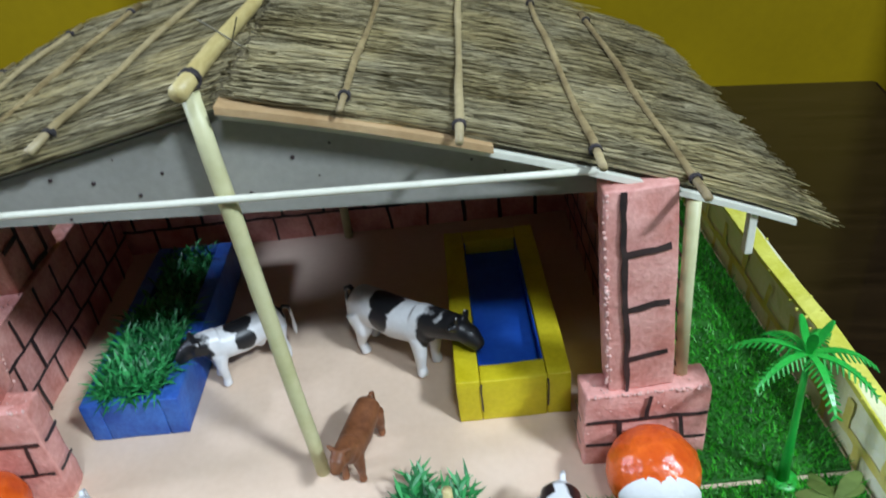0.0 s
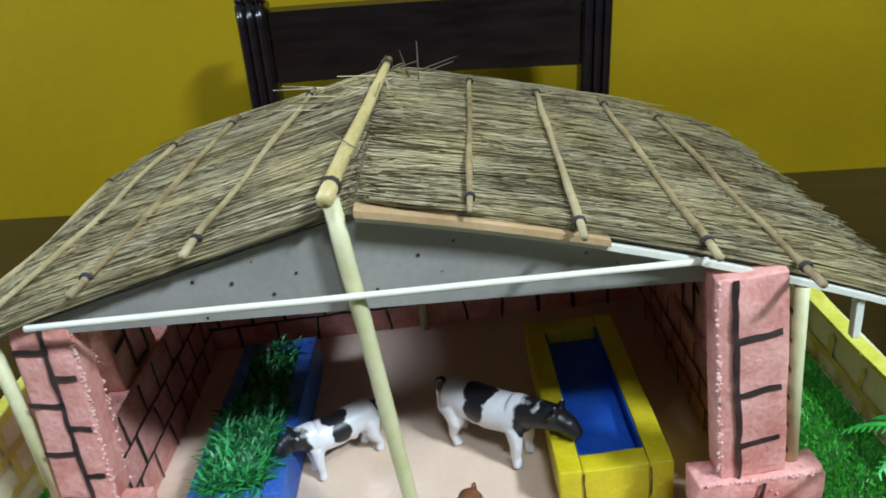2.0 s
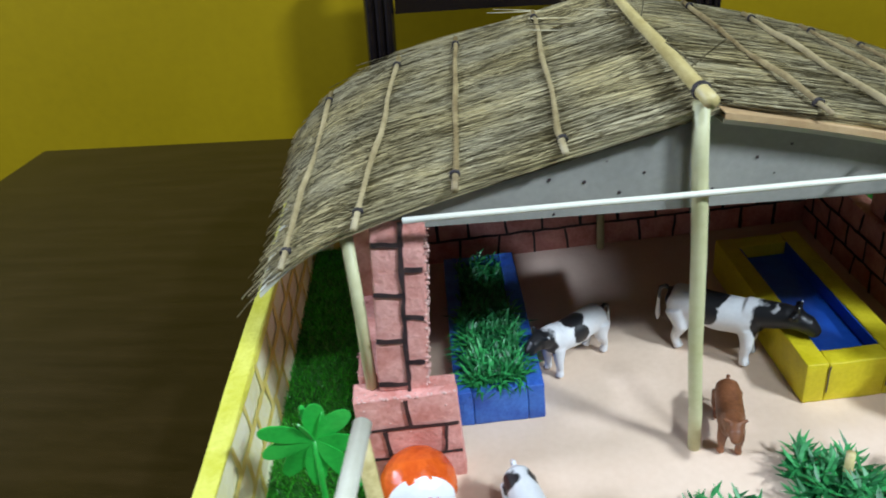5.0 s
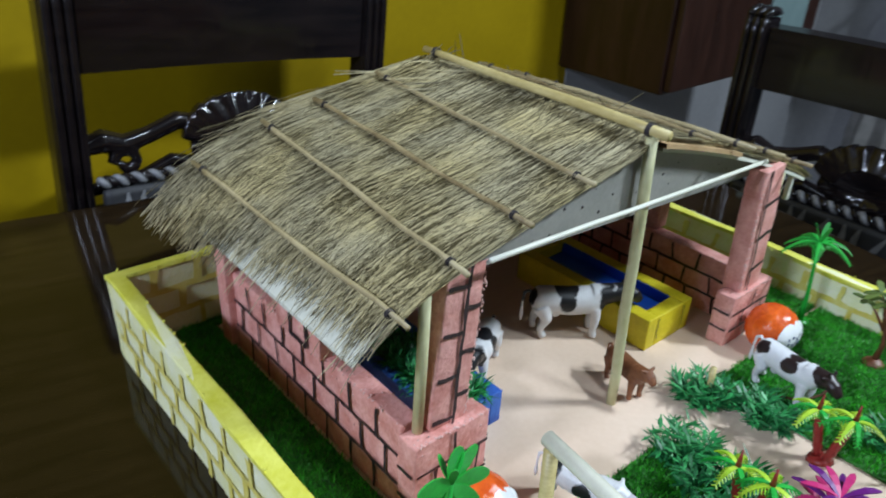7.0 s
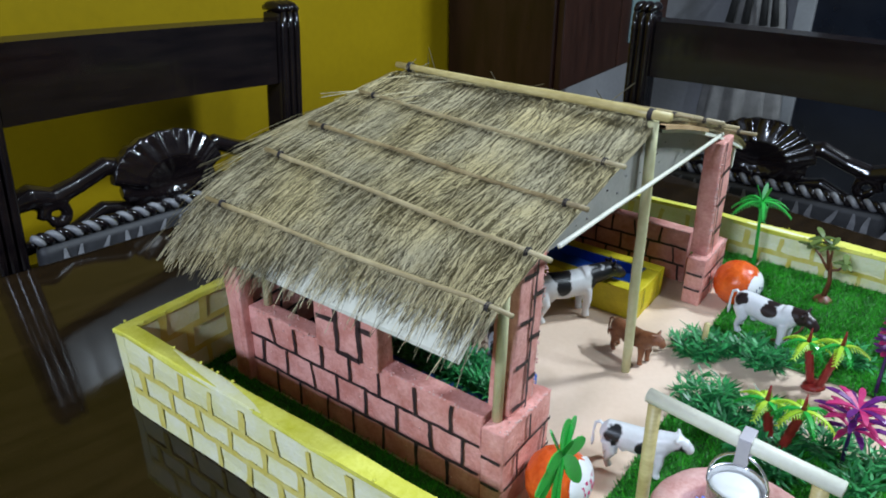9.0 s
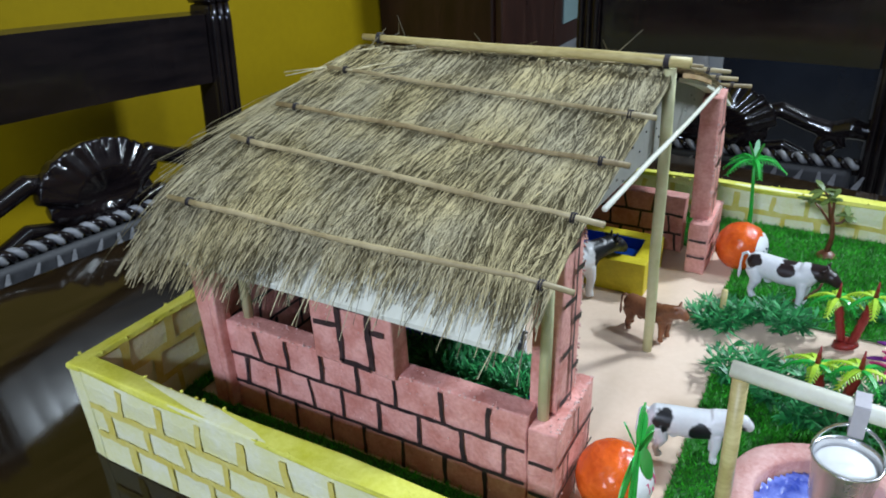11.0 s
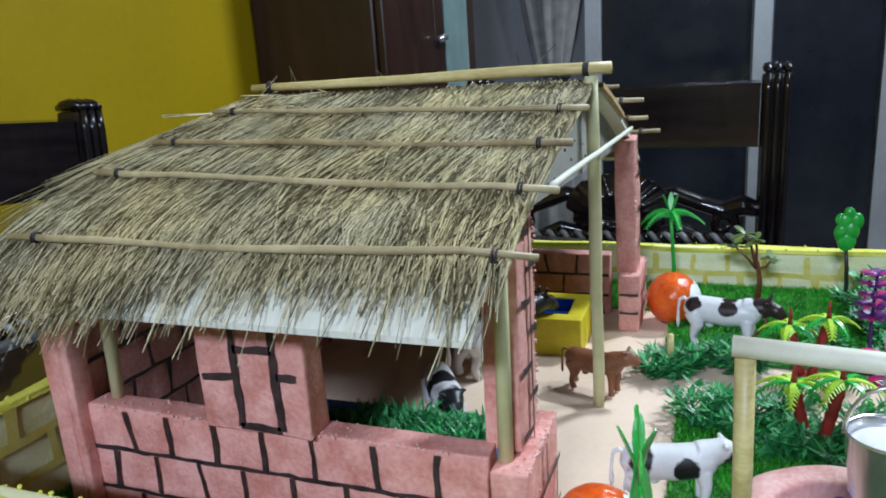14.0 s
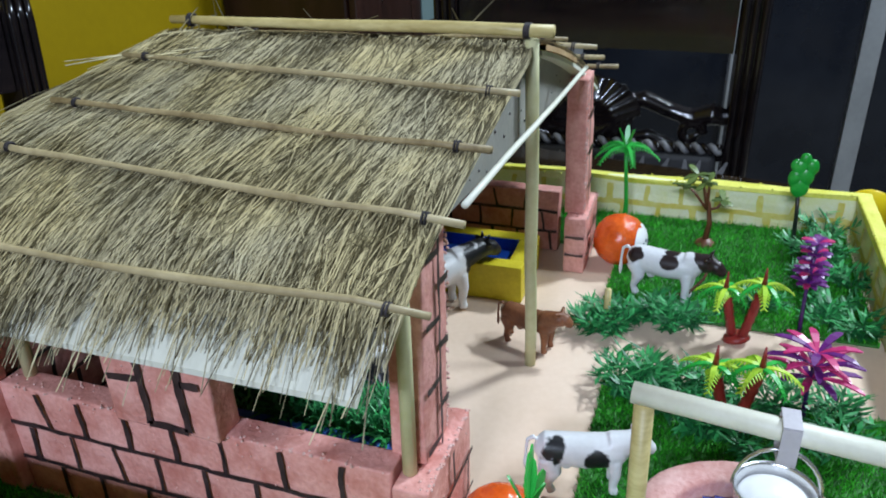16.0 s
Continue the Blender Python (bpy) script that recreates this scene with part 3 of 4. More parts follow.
# front pillars lean inwards a little, each on a low block
for s in (-1, 1):
    xc, yc, zb, lean, line = (-0.1825, 0.0145, 0.073, 6.0, 0.003) if s < 0 else (0.1865, -0.001, 0.054, -2.4, -0.0075)
    hw, hd, ph = (0.0155, 0.009, 0.119) if s < 0 else (0.0175, 0.009, 0.124)
    m = Matrix.Translation((xc, yc, zb)) @ pose(0, 0, 0, -1, lean, 0)
    pil = wall_part("pillar", -hw, hw, -hd, hd, 0.0, ph, m, "brick-painted foam pillar", 0.0009)
    bm = bmesh.new()
    fo = (0, -hd - 0.0012, 0)
    add_stroke(bm, fo, AX, AZ, (line, 0.0), (line - 0.002, ph), 0.0028, seed=2)
    for k in range(7):
        z = 0.006 + k * 0.0165
        if s < 0:
            a, b = (line, hw - 0.002) if k % 2 else (-hw, line)
        elif k % 2:
            a, b = line, hw - 0.004
        else:
            continue
        add_stroke(bm, fo, AX, AZ, (a, z), (b, z + 0.003 * (s > 0)), 0.0036, seed=k)
    if s > 0:
        o, ax = (hw + 0.0012, -hd, 0), (0, 1, 0)
        for k in range(6):
            add_stroke(bm, o, ax, AZ, (0.001, 0.012 + k * 0.0175), (0.017, 0.015 + k * 0.0175), 0.0034, seed=k + 3)
    bmesh.ops.transform(bm, matrix=m, verts=bm.verts)
    part("joint_drawing", bm, "marker", pil, "dark hand-drawn brick joints")
    b0, b1 = (-0.215, -0.150) if s < 0 else (0.155, 0.224)
    c0, c1 = (-0.001, 0.0165) if s < 0 else (-0.014, 0.005)
    blk = wall_part("pillar_block", b0, b1, c0, c1, 0.0, zb, None, "brick-painted foam block under the pillar", 0.0009)
    lines_part(blk, [((b0, c0 - 0.0012, 0), AX, AZ, b1 - b0, zb, 3, 0.036), ((b0 - 0.0012, c1, 0), (0, -1, 0), AZ, c1 - c0, zb, 3, 0.03),
                     ((b1 + 0.0012, c0, 0), AY, AZ, c1 - c0, zb, 3, 0.03)])

def flecks(x0, x1, y0, y1, z0, z1, n, seed):
    r = random.Random(seed)
    bm = bmesh.new()
    for k in range(n):
        p = (r.uniform(x0, x1), r.uniform(y0, y1), r.uniform(z0, z1))
        bmesh.ops.create_icosphere(bm, subdivisions=1, radius=r.uniform(0.0003, 0.0008), matrix=Matrix.Translation(p))
    tagged(part("foam_fleck", bm, "foam_raw", shed, "pale crumbs of bare foam"), kind="stuff")


flecks(-0.2128, -0.2118, 0.035, 0.26, 0.004, 0.077, 70, 1)
flecks(-0.211, -0.197, 0.035, 0.26, 0.0782, 0.0792, 70, 2)
flecks(-0.2188, -0.2178, 0.11, 0.17, 0.08, 0.16, 22, 3)
flecks(-0.213, -0.152, -0.0018, -0.0008, 0.004, 0.071, 18, 4)
flecks(-0.213, -0.152, 0.0, 0.015, 0.0728, 0.0738, 26, 5)
flecks(0.157, 0.222, -0.0148, -0.0138, 0.004, 0.052, 18, 6)
flecks(0.157, 0.222, -0.013, 0.004, 0.0538, 0.0548, 26, 7)

def edge_crumbs(p, q, n, seed):
    """Torn beads of foam along a cut edge."""
    r = random.Random(seed)
    bm = bmesh.new()
    p, q = Vector(p), Vector(q)
    for k in range(n):
        c = p.lerp(q, r.random()) + Vector((r.uniform(-1, 1), r.uniform(-1, 1), 0)) * 0.0012
        bmesh.ops.create_icosphere(bm, subdivisions=1, radius=r.uniform(0.0004, 0.0011), matrix=Matrix.Translation(c))
    tagged(part("foam_fleck", bm, "foam_raw", shed, "pale crumbs of bare foam"), kind="stuff")


edge_crumbs((-0.167, 0.006, 0.074), (-0.1545, 0.008, 0.19), 110, 31)
edge_crumbs((-0.167, 0.023, 0.074), (-0.1545, 0.025, 0.19), 70, 32)
edge_crumbs((0.169, -0.010, 0.055), (0.164, -0.008, 0.177), 100, 33)
edge_crumbs((-0.215, -0.001, 0.073), (-0.150, -0.001, 0.073), 50, 34)
edge_crumbs((0.155, -0.014, 0.054), (0.224, -0.014, 0.054), 50, 35)
edge_crumbs((-0.212, 0.02, 0.078), (-0.212, 0.262, 0.078), 60, 36)
edge_crumbs((0.196, 0.02, 0.062), (0.196, 0.262, 0.062), 60, 37)

RIDGE = 0.236


def roof_z(x):
    """Height of the roof sheet: arched slopes; the left one droops at its eave."""
    a = abs(x)
    if x > 0:
        return RIDGE - 0.23 * a - 0.38 * a * a
    b = min(a, 0.25)
    return RIDGE - 0.21 * a - 1400 * b ** 8 - 0.68 * (a - b)


# posts of split bamboo that carry the roof
for x, y, z0 in ((-0.203, 0.012, 0.0735), (0.211, -0.001, 0.0545), (-0.2, 0.25, 0.0785), (0.2, 0.25, 0.0625), (0.0, 0.263, 0.0)):
    tube("roof_post", "bamboo_green", shed, [(x, y, z0), (x * 0.99, y, (z0 + roof_z(x)) / 2), (x * 0.985, y, roof_z(x) - 0.006)], 0.0038, 8, "thin pale bamboo post")

# gable board and its white stick
verts, n = [], 24
for y in (0.008, 0.011):
    for i in range(n + 1):
        x = -0.178 + 0.366 * i / n
        verts += [(x, y, 0.1775 - 0.051 * x), (x, y, roof_z(x) - 0.005)]
k = 2 * (n + 1)
faces = []
for i in range(n):
    a = 2 * i
    faces += [(a, a + 2, a + 3, a + 1), (k + a + 2, k + a, k + a + 1, k + a + 3), (a, k + a, k + a + 2, a + 2), (a + 1, a + 3, k + a + 3, k + a + 1)]
raw("gable_board", verts, faces, "card_grey", shed, "grey card gable with small specks")
# Unseen card added at the back to stop light leaking over the wall.
raw("back_light_block", [(x * 1.06, y + 0.263, z if i % 2 else 0.1245) for i, (x, y, z) in enumerate(verts)], faces, "card_grey", shed, "unseen grey card added at the back gable to keep light out")
tube("gable_stick", "white_stick", shed, bent((-0.166, -0.0060, 0.1985), (0.160, -0.0060, 0.1885), 10, 0.001, 3), 0.0018, 8, "thin cream white stick")
rnd = random.Random(8)
bm = bmesh.new()
for k in range(16):
    bmesh.ops.create_icosphere(bm, subdivisions=1, radius=rnd.uniform(0.0005, 0.0012), matrix=Matrix.Translation((rnd.uniform(-0.12, 0.13), 0.008, rnd.uniform(0.182, 0.212))))
tagged(part("gable_specks", bm, "marker", shed), kind="stuff")

XE, Y0, Y1 = 0.252, 0.003, 0.268


def sheet(name, s, lift, thick, x1, y0, y1, material, label):
    nx, ny = 16, 3
    v, f = [], []
    for k in (0, 1):
        for i in range(nx + 1):
            for j in range(ny + 1):
                x = s * x1 * i / nx
                v.append((x, y0 + (y1 - y0) * j / ny, roof_z(x) + lift - k * thick))
    c = (nx + 1) * (ny + 1)
    for i in range(nx):
        for j in range(ny):
            a = i * (ny + 1) + j
            q = (a, a + ny + 1, a + ny + 2, a + 1)
            f += [q if s > 0 else q[::-1], tuple(c + t for t in (q[::-1] if s > 0 else q))]
    for j in range(ny):
        a = nx * (ny + 1) + j
        f.append((a, a + c, a + c + 1, a + 1))
    for i in range(nx):
        a = i * (ny + 1)
        f.append((a, a + ny + 1, a + ny + 1 + c, a + c))
        a += ny
        f.append((a, a + c, a + c + ny + 1, a + ny + 1))
    return raw(name, v, f, material, shed, label)


for s in (-1, 1):
    sheet("roof_sheet", s, -0.003, 0.003, XE + (0.003 if s < 0 else 0.006), Y0 + (0.005 if s < 0 else -0.0060), Y1, "card_white", "cream white sheet under the straw")
    sheet("straw_bed", s, 0.0005, 0.003, XE - 0.02, Y0 - 0.001, Y1 + 0.002, "straw_gap_shade", "matted straw layer, coloured dark as shade between the stalks")
    # Added lining covers the white underside to deepen the shade in the shed.
    sheet("added_shade_lining", s, -0.0066, 0.0012, XE - 0.012, Y0 + 0.01, Y1 - 0.002, "shade_lining", "brown card lining added under the roof, dark to keep the inside shaded")
sheet("card_strip", 1, 0.0006, 0.0034, 0.115, -0.0055, 0.006, "card_brown", "torn brown card edge")


def thatch(s, n, seed):
    """Loose straw stalks laid down the slope in rows, each a thin three-sided stalk."""
    r = np.random.RandomState(seed)
    x0 = r.uniform(0.0, XE - 0.05, n) ** 1.0
    length = r.uniform(0.05, 0.13, n)
    y = r.uniform(Y0 - 0.002, Y1 + 0.006, n)
    clump = np.array([noise.noise(Vector((a * 26, b * 60, seed))) for a, b in zip(x0, y)])
    patch = np.array([noise.noise(Vector((a * 70, b * 110, seed + 5))) for a, b in zip(x0, y)])
    skew = 0.30 * clump + 0.16 * patch + r.normal(0.0, 0.07, n)
    length = length * (1 + 0.5 * patch)
    top = r.uniform(0.0, 0.0042, n)
    tip = r.uniform(-0.0015, 0.003, n)
    rad = r.uniform(0.00022, 0.00052, n)
    reach = XE - 0.004 + 0.026 * r.uniform(0, 1, n) ** 2
    if s < 0:
        reach += np.clip((y - 0.13) / 0.12, 0, 1) * 0.002
        reach -= np.clip((0.21 - y) / 0.10, 0, 1) * 0.050 * r.uniform(0, 1, n) ** 0.7
    else:
        reach += 0.010
    stop = np.minimum(x0 + length, reach)
    seg = 4
    t = np.linspace(0, 1, seg)
    verts = np.zeros((n, seg, 3, 3))
    bow = r.normal(0, 0.004, n)
    for i in range(seg):
        x = x0 + (stop - x0) * t[i]
        zz = np.array([roof_z(s * v) for v in x]) + top + tip * t[i] - np.clip(x - XE, 0, 1) * 0.1
        yy = np.maximum(y + skew * (stop - x0) * t[i] + bow * 4 * t[i] * (1 - t[i]), Y0 - 0.004 + 0.4 * (y - Y0) * (y < Y0))
        for k in range(3):
            a = 2.0944 * k + 0.6
            w = rad * (1 - 0.4 * t[i])
            verts[:, i, k, 0] = s * x
            verts[:, i, k, 1] = yy + w * math.cos(a)
            verts[:, i, k, 2] = zz + w * math.sin(a)
    idx = np.arange(n)[:, None, None] * seg * 3
    faces = []
    for i in range(seg - 1):
        for k in range(3):
            q = np.array([i * 3 + k, i * 3 + (k + 1) % 3, (i + 1) * 3 + (k + 1) % 3, (i + 1) * 3 + k])
            faces.append(idx[:, 0, :] + q[None, :])
    raw("straw", verts.reshape(-1, 3), np.concatenate(faces), "straw", shed, "dry straw thatch stalks")


thatch(-1, 24000, 21)
thatch(1, 22000, 22)

# stray stalks at the ridge's back
bm = bmesh.new()
rnd = random.Random(77)
for k in range(26):
    a = Vector((rnd.uniform(-0.05, 0.05), rnd.uniform(0.2, 0.275), 0))
    a.z = roof_z(a.x) + 0.004
    d = Vector((rnd.uniform(-1, 1), rnd.uniform(-0.15, 0.35), rnd.uniform(-0.05, 0.14))).normalized() * rnd.uniform(0.02, 0.045)
    add_tube(bm, [a, a + d * 0.5, a + d], [0.0005, 0.0005, 0.0003], 4)
for k in range(4):
    y = rnd.uniform(0.02, 0.2)
    a = Vector((rnd.uniform(-0.004, 0.004), y, RIDGE + 0.008))
    add_tube(bm, [a, a + Vector((rnd.uniform(-0.02, 0.02), rnd.uniform(-0.02, 0.02), rnd.uniform(0.006, 0.02)))], 0.0004, 4)
tagged(part("stray_straw", bm, "straw", shed), kind="stuff")


def stick(name, x0, x1, yf, yb, r, material, seed):
    f = Vector((x0, yf, roof_z(x0) + 0.0075))
    b = Vector((x1, yb, roof_z(x1) + 0.0075))
    st = tube(name, material, shed, bent(f, b, 9, 0.0028, seed), [r * (1 + 0.15 * math.sin(i * 1.3 + seed)) for i in range(10)], 8, "thin wooden stick tied over the straw")
    for t in (0.06, 0.93):
        p = f.lerp(b, t)
        bm = bmesh.new()
        add_tube(bm, [p + Vector((math.cos(a) * (r + 0.0008), 0.0016 * a / 6.28 - 0.001, math.sin(a) * (r + 0.0008))) for a in (k * 0.7 for k in range(20))], 0.0006, 5)
        part("thread_tie", bm, "thread", st, "dark binding thread", smooth=True)
    return st


stick("roof_stick", -0.080, -0.055, -0.009, 0.266, 0.0017, "stick_tan", 1)
stick("roof_stick", -0.137, -0.120, -0.010, 0.266, 0.0018, "twig", 2)
stick("roof_stick", -0.191, -0.169, -0.014, 0.268, 0.0018, "stick_tan", 3)
stick("roof_stick", -0.233, -0.231, -0.014, 0.270, 0.0018, "stick_tan", 4)
stick("roof_stick", 0.052, 0.067, -0.009, 0.261, 0.0016, "twig", 5)
stick("roof_stick", 0.100, 0.116, -0.022, 0.258, 0.0019, "stick_tan", 6)
stick("roof_stick", 0.160, 0.167, -0.020, 0.262, 0.0018, "twig", 7)
stick("roof_stick", 0.204, 0.206, -0.027, 0.255, 0.0018, "twig", 8)
rp = tube("ridge_pole", "bamboo", shed, bent((-0.010, -0.012, RIDGE + 0.010), (0.006, 0.272, RIDGE + 0.009), 9, 0.0015, 12), [0.0040, 0.0039, 0.0039, 0.0038, 0.0037, 0.0036, 0.0034, 0.0032, 0.0030, 0.0028], 12, "stout pale bamboo ridge pole")
for t in (0.05, 0.93):
    p = Vector((-0.010, -0.012, RIDGE + 0.010)).lerp(Vector((0.006, 0.272, RIDGE + 0.009)), t)
    bm = bmesh.new()
    add_tube(bm, [p + Vector((math.cos(a) * 0.0043, 0.003 * a / 14, math.sin(a) * 0.0043)) for a in (k * 0.6 for k in range(30))], 0.0008, 5)
    part("thread_tie", bm, "thread", rp, "dark binding thread", smooth=True)
tube("prop_pole", "bamboo_green", shed, bent((0.0015, 0.0, 0.0), (-0.010, 0.001, RIDGE + 0.005), 8, 0.0012, 14), [0.0041, 0.0043, 0.0043, 0.0044, 0.0045, 0.0044, 0.0045, 0.0044, 0.0043], 12, "greenish bamboo pole under the ridge")
for x, y in ((0.238, 0.0),):
    boxed("eave_clip", "card_white", shed, x - 0.002, x + 0.002, y - 0.001, y + 0.004, roof_z(x) - 0.03, roof_z(x) - 0.0065, 0.0006, "thin white strip hanging from the eave")

# ---- troughs ----
def trough(name, label, x0, x1, y0, y1, h, wall, material, fill, fill_mat, fill_label):
    t = thing(name, label, "trough")
    add = lambda nm, *b: boxed(nm, material, t, *b, 0.0008, "", None, 0.0005, 3)
    add("side", x0, x0 + wall, y0, y1, 0.0003, h)
    add("side", x1 - wall, x1, y0, y1, 0.0003, h)
    add("end", x0 + wall + 0.0003, x1 - wall - 0.0003, y0, y0 + wall, 0.0003, h - 0.0006)
    add("end", x0 + wall + 0.0003, x1 - wall - 0.0003, y1 - wall, y1, 0.0003, h - 0.0006)
    boxed("filling", fill_mat, t, x0 + wall + 0.0005, x1 - wall - 0.0005, y0 + wall + 0.0005, y1 - wall - 0.0005, 0.0006, fill, 0.0003, fill_label)
    return t


wt = trough("water_trough", "yellow painted foam water trough lined with blue paper", 0.086, 0.156, 0.028, 0.198, 0.034, 0.0145, "yellow_paint", 0.022, "blue_paper", "flat blue paper water")
boxed("lining", "blue_paper", wt, 0.1403, 0.1411, 0.044, 0.183, 0.0221, 0.0335, 0, "folded blue paper lining")
boxed("lining", "blue_paper", wt, 0.1010, 0.1018, 0.044, 0.183, 0.0221, 0.0325, 0, "folded blue paper lining")
bm = bmesh.new()
for x in (0.1005, 0.1415):
    add_stroke(bm, (x, 0.0272, 0.001), AX, AZ, (0, 0.008), (0.0006, 0.031), 0.0012, seed=x * 90)
tagged(part("seam", bm, "marker", wt, "dark joint line"), kind="stuff")
trough("fodder_trough", "blue painted foam fodder trough full of plastic grass", -0.153, -0.090, 0.043, 0.224, 0.031, 0.012, "blue_paint", 0.024, "grass", "packed green filling")


def spiky_grass():
    g = thing("fodder_grass", "dark green plastic grass filling the blue trough", "plastic grass", (0, 0, 0), kind="stuff")
    r = np.random.RandomState(31)
    n = 3400
    y = np.where(r.rand(n) < 0.6, r.uniform(0.05, 0.135, n), r.uniform(0.05, 0.22, n))
    x = r.uniform(-0.141, -0.104, n)
    a = r.uniform(0, 6.283, n)
    ln = r.uniform(0.011, 0.027, n) * np.where(y < 0.14, 1.0, 0.6)
    el = r.uniform(0.25, 1.35, n)
    w = r.uniform(0.0006, 0.0013, n)
    d = np.stack([np.cos(a) * np.cos(el), np.sin(a) * np.cos(el), np.sin(el)], 1)
    side = np.stack([-np.sin(a), np.cos(a), np.zeros(n)], 1) * w[:, None]
    o = np.stack([x, y, np.full(n, 0.024) + r.uniform(0, 0.006, n)], 1)
    mid = o + d * (ln * 0.55)[:, None]
    tip = o + d * ln[:, None] - np.stack([np.zeros(n), np.zeros(n), ln * 0.25], 1)
    v = np.stack([o - side * 0.5, o + side * 0.5, mid + side, mid - side, tip], 1).reshape(-1, 3)
    k = np.arange(n)[:, None] * 5
    f = [tuple(q) for q in (k + np.array([[0, 1, 2, 3]]))] + [tuple(q) for q in (k + np.array([[3, 2, 4]]))]
    raw("blades", v, f, "plant_green", g)


spiky_grass()


# ---- toy cattle, each one moulded piece ----
def toy(name, label, category, at, turn, size, head, material, group="", horn=False):
    """head: forward and up of the muzzle in units of the body; the rest of the body is the same mould."""
    bm = bmesh.new()
    u = size
    add_tube(bm, [(x * u, 0, z * u) for x, z in ((-0.036, 0.0375), (-0.031, 0.0365), (-0.02, 0.035), (0, 0.0335), (0.016, 0.035), (0.026, 0.037), (0.030, 0.038))],
             [r * u for r in (0.005, 0.0108, 0.0121, 0.0130, 0.0124, 0.0102, 0.006)], 28)
    hx, hz = head
    mid = ((0.024 + hx) * 0.5 + 0.001, (0.038 + hz) * 0.5 + 0.006)
    add_tube(bm, [(0.018 * u, 0, 0.039 * u), (mid[0] * u, 0, mid[1] * u), ((hx - 0.009) * u, 0, (hz + 0.006) * u)], [0.0105 * u, 0.0082 * u, 0.0066 * u], 24)
    dx, dz = hx - mid[0], hz - mid[1]
    add_tube(bm, [((hx - 0.014) * u, 0, (hz + 0.009) * u), ((hx - 0.006) * u, 0, (hz + 0.0045) * u), (hx * u, 0, hz * u), ((hx + 0.002) * u, 0, (hz - 0.001) * u)],
             [0.0052 * u, 0.0066 * u, 0.0044 * u, 0.0028 * u], 24)
    for s in (-1, 1):
        add_tube(bm, [((hx - 0.012) * u, s * 0.004 * u, (hz + 0.011) * u), ((hx - 0.014) * u, s * 0.0105 * u, (hz + 0.0135) * u)], [0.0026 * u, 0.0016 * u], 8)
        if horn:
            add_tube(bm, [((hx - 0.012) * u, s * 0.003 * u, (hz + 0.013) * u), ((hx - 0.011) * u, s * 0.005 * u, (hz + 0.019) * u)], [0.0016 * u, 0.0012 * u], 8)
        add_tube(bm, [(x * u, s * y * u, z * u) for x, y, z in ((0.020, 0.006, 0.030), (0.0215, 0.0078, 0.018), (0.0205, 0.0075, 0.008), (0.0215, 0.0078, 0.0012))], [q * u for q in (0.0062, 0.0042, 0.0031, 0.0038)], 18)
        add_tube(bm, [(x * u, s * y * u, z * u) for x, y, z in ((-0.027, 0.006, 0.032), (-0.024 - 0.002 * s, 0.0088, 0.020), (-0.0285 - 0.002 * s, 0.0082, 0.009), (-0.0262 - 0.003 * s, 0.0082, 0.0012))], [q * u for q in (0.0085, 0.0055, 0.0031, 0.0037)], 18)
    add_tube(bm, [(x * u, 0.001 * u, z * u) for x, z in ((-0.036, 0.044), (-0.0415, 0.041), (-0.0425, 0.03), (-0.0425, 0.018), (-0.0425, 0.012))], [q * u for q in (0.0022, 0.0017, 0.0014, 0.0021, 0.0009)], 8)
    bmesh.ops.create_icosphere(bm, subdivisions=2, radius=0.005 * u, matrix=Matrix.Translation((-0.013 * u, 0, 0.0215 * u)))
    bmesh.ops.recalc_face_normals(bm, faces=bm.faces)
    ob = part(name, bm, material, None, smooth=True)
    md = ob.modifiers.new("blend", "REMESH")
    md.mode, md.voxel_size, md.use_smooth_shade = "VOXEL", 0.00085 * max(u, 0.75), True
    sm = ob.modifiers.new("soften", "SMOOTH")
    sm.iterations, sm.factor = 12, 0.5
    ob.matrix_basis = pose(*at, 0, 0, turn)
    return tagged(ob, label, category, group)


WHITE, BLACK = (0.66, 0.66, 0.67), (0.012, 0.012, 0.014)
coat_b = hide_coat("black_patched_white_plastic", WHITE, BLACK, [(0.034, 0, 0.041, 0.0155), (0.052, 0, 0.043, 0.0175), (0.066, 0, 0.038, 0.014), (-0.006, 0, 0.049, 0.012), (-0.006, -0.012, 0.041, 0.0085), (-0.006, 0.012, 0.041, 0.0085), (-0.040, 0, 0.042, 0.0095)], 0.003)
toy("toy_cow", "black and white plastic toy cow at the water trough", "toy cow", (0.0500, 0.0935, 0.0005), -37, 1.10, (0.060, 0.036), coat_b, "toy cattle", True)
coat_l = hide_coat("black_banded_white_plastic", WHITE, BLACK, [(0.030, 0, 0.034, 0.0125), (0.042, 0, 0.040, 0.0155), (0.0, 0, 0.042, 0.010), (0.0, 0.010, 0.033, 0.0075), (0.0, -0.010, 0.033, 0.0075), (-0.033, 0, 0.036, 0.006)], 0.003)
toy("toy_cow", "black and white plastic toy cow feeding at the blue trough", "toy cow", (-0.060, 0.099, 0.0005), 212, 0.90, (0.047, 0.036), coat_l, "toy cattle")
coat_r = hide_coat("dark_headed_white_plastic", WHITE, (0.02, 0.010, 0.010), [(0.034, 0, 0.043, 0.0125), (0.046, 0, 0.042, 0.0145), (0.056, 0, 0.038, 0.012), (0.004, 0.0125, 0.040, 0.0085), (0.004, -0.0125, 0.040, 0.0085), (0.004, 0.0, 0.048, 0.0085), (-0.026, 0.010, 0.040, 0.0075), (-0.026, -0.010, 0.040, 0.0075)], 0.0035)
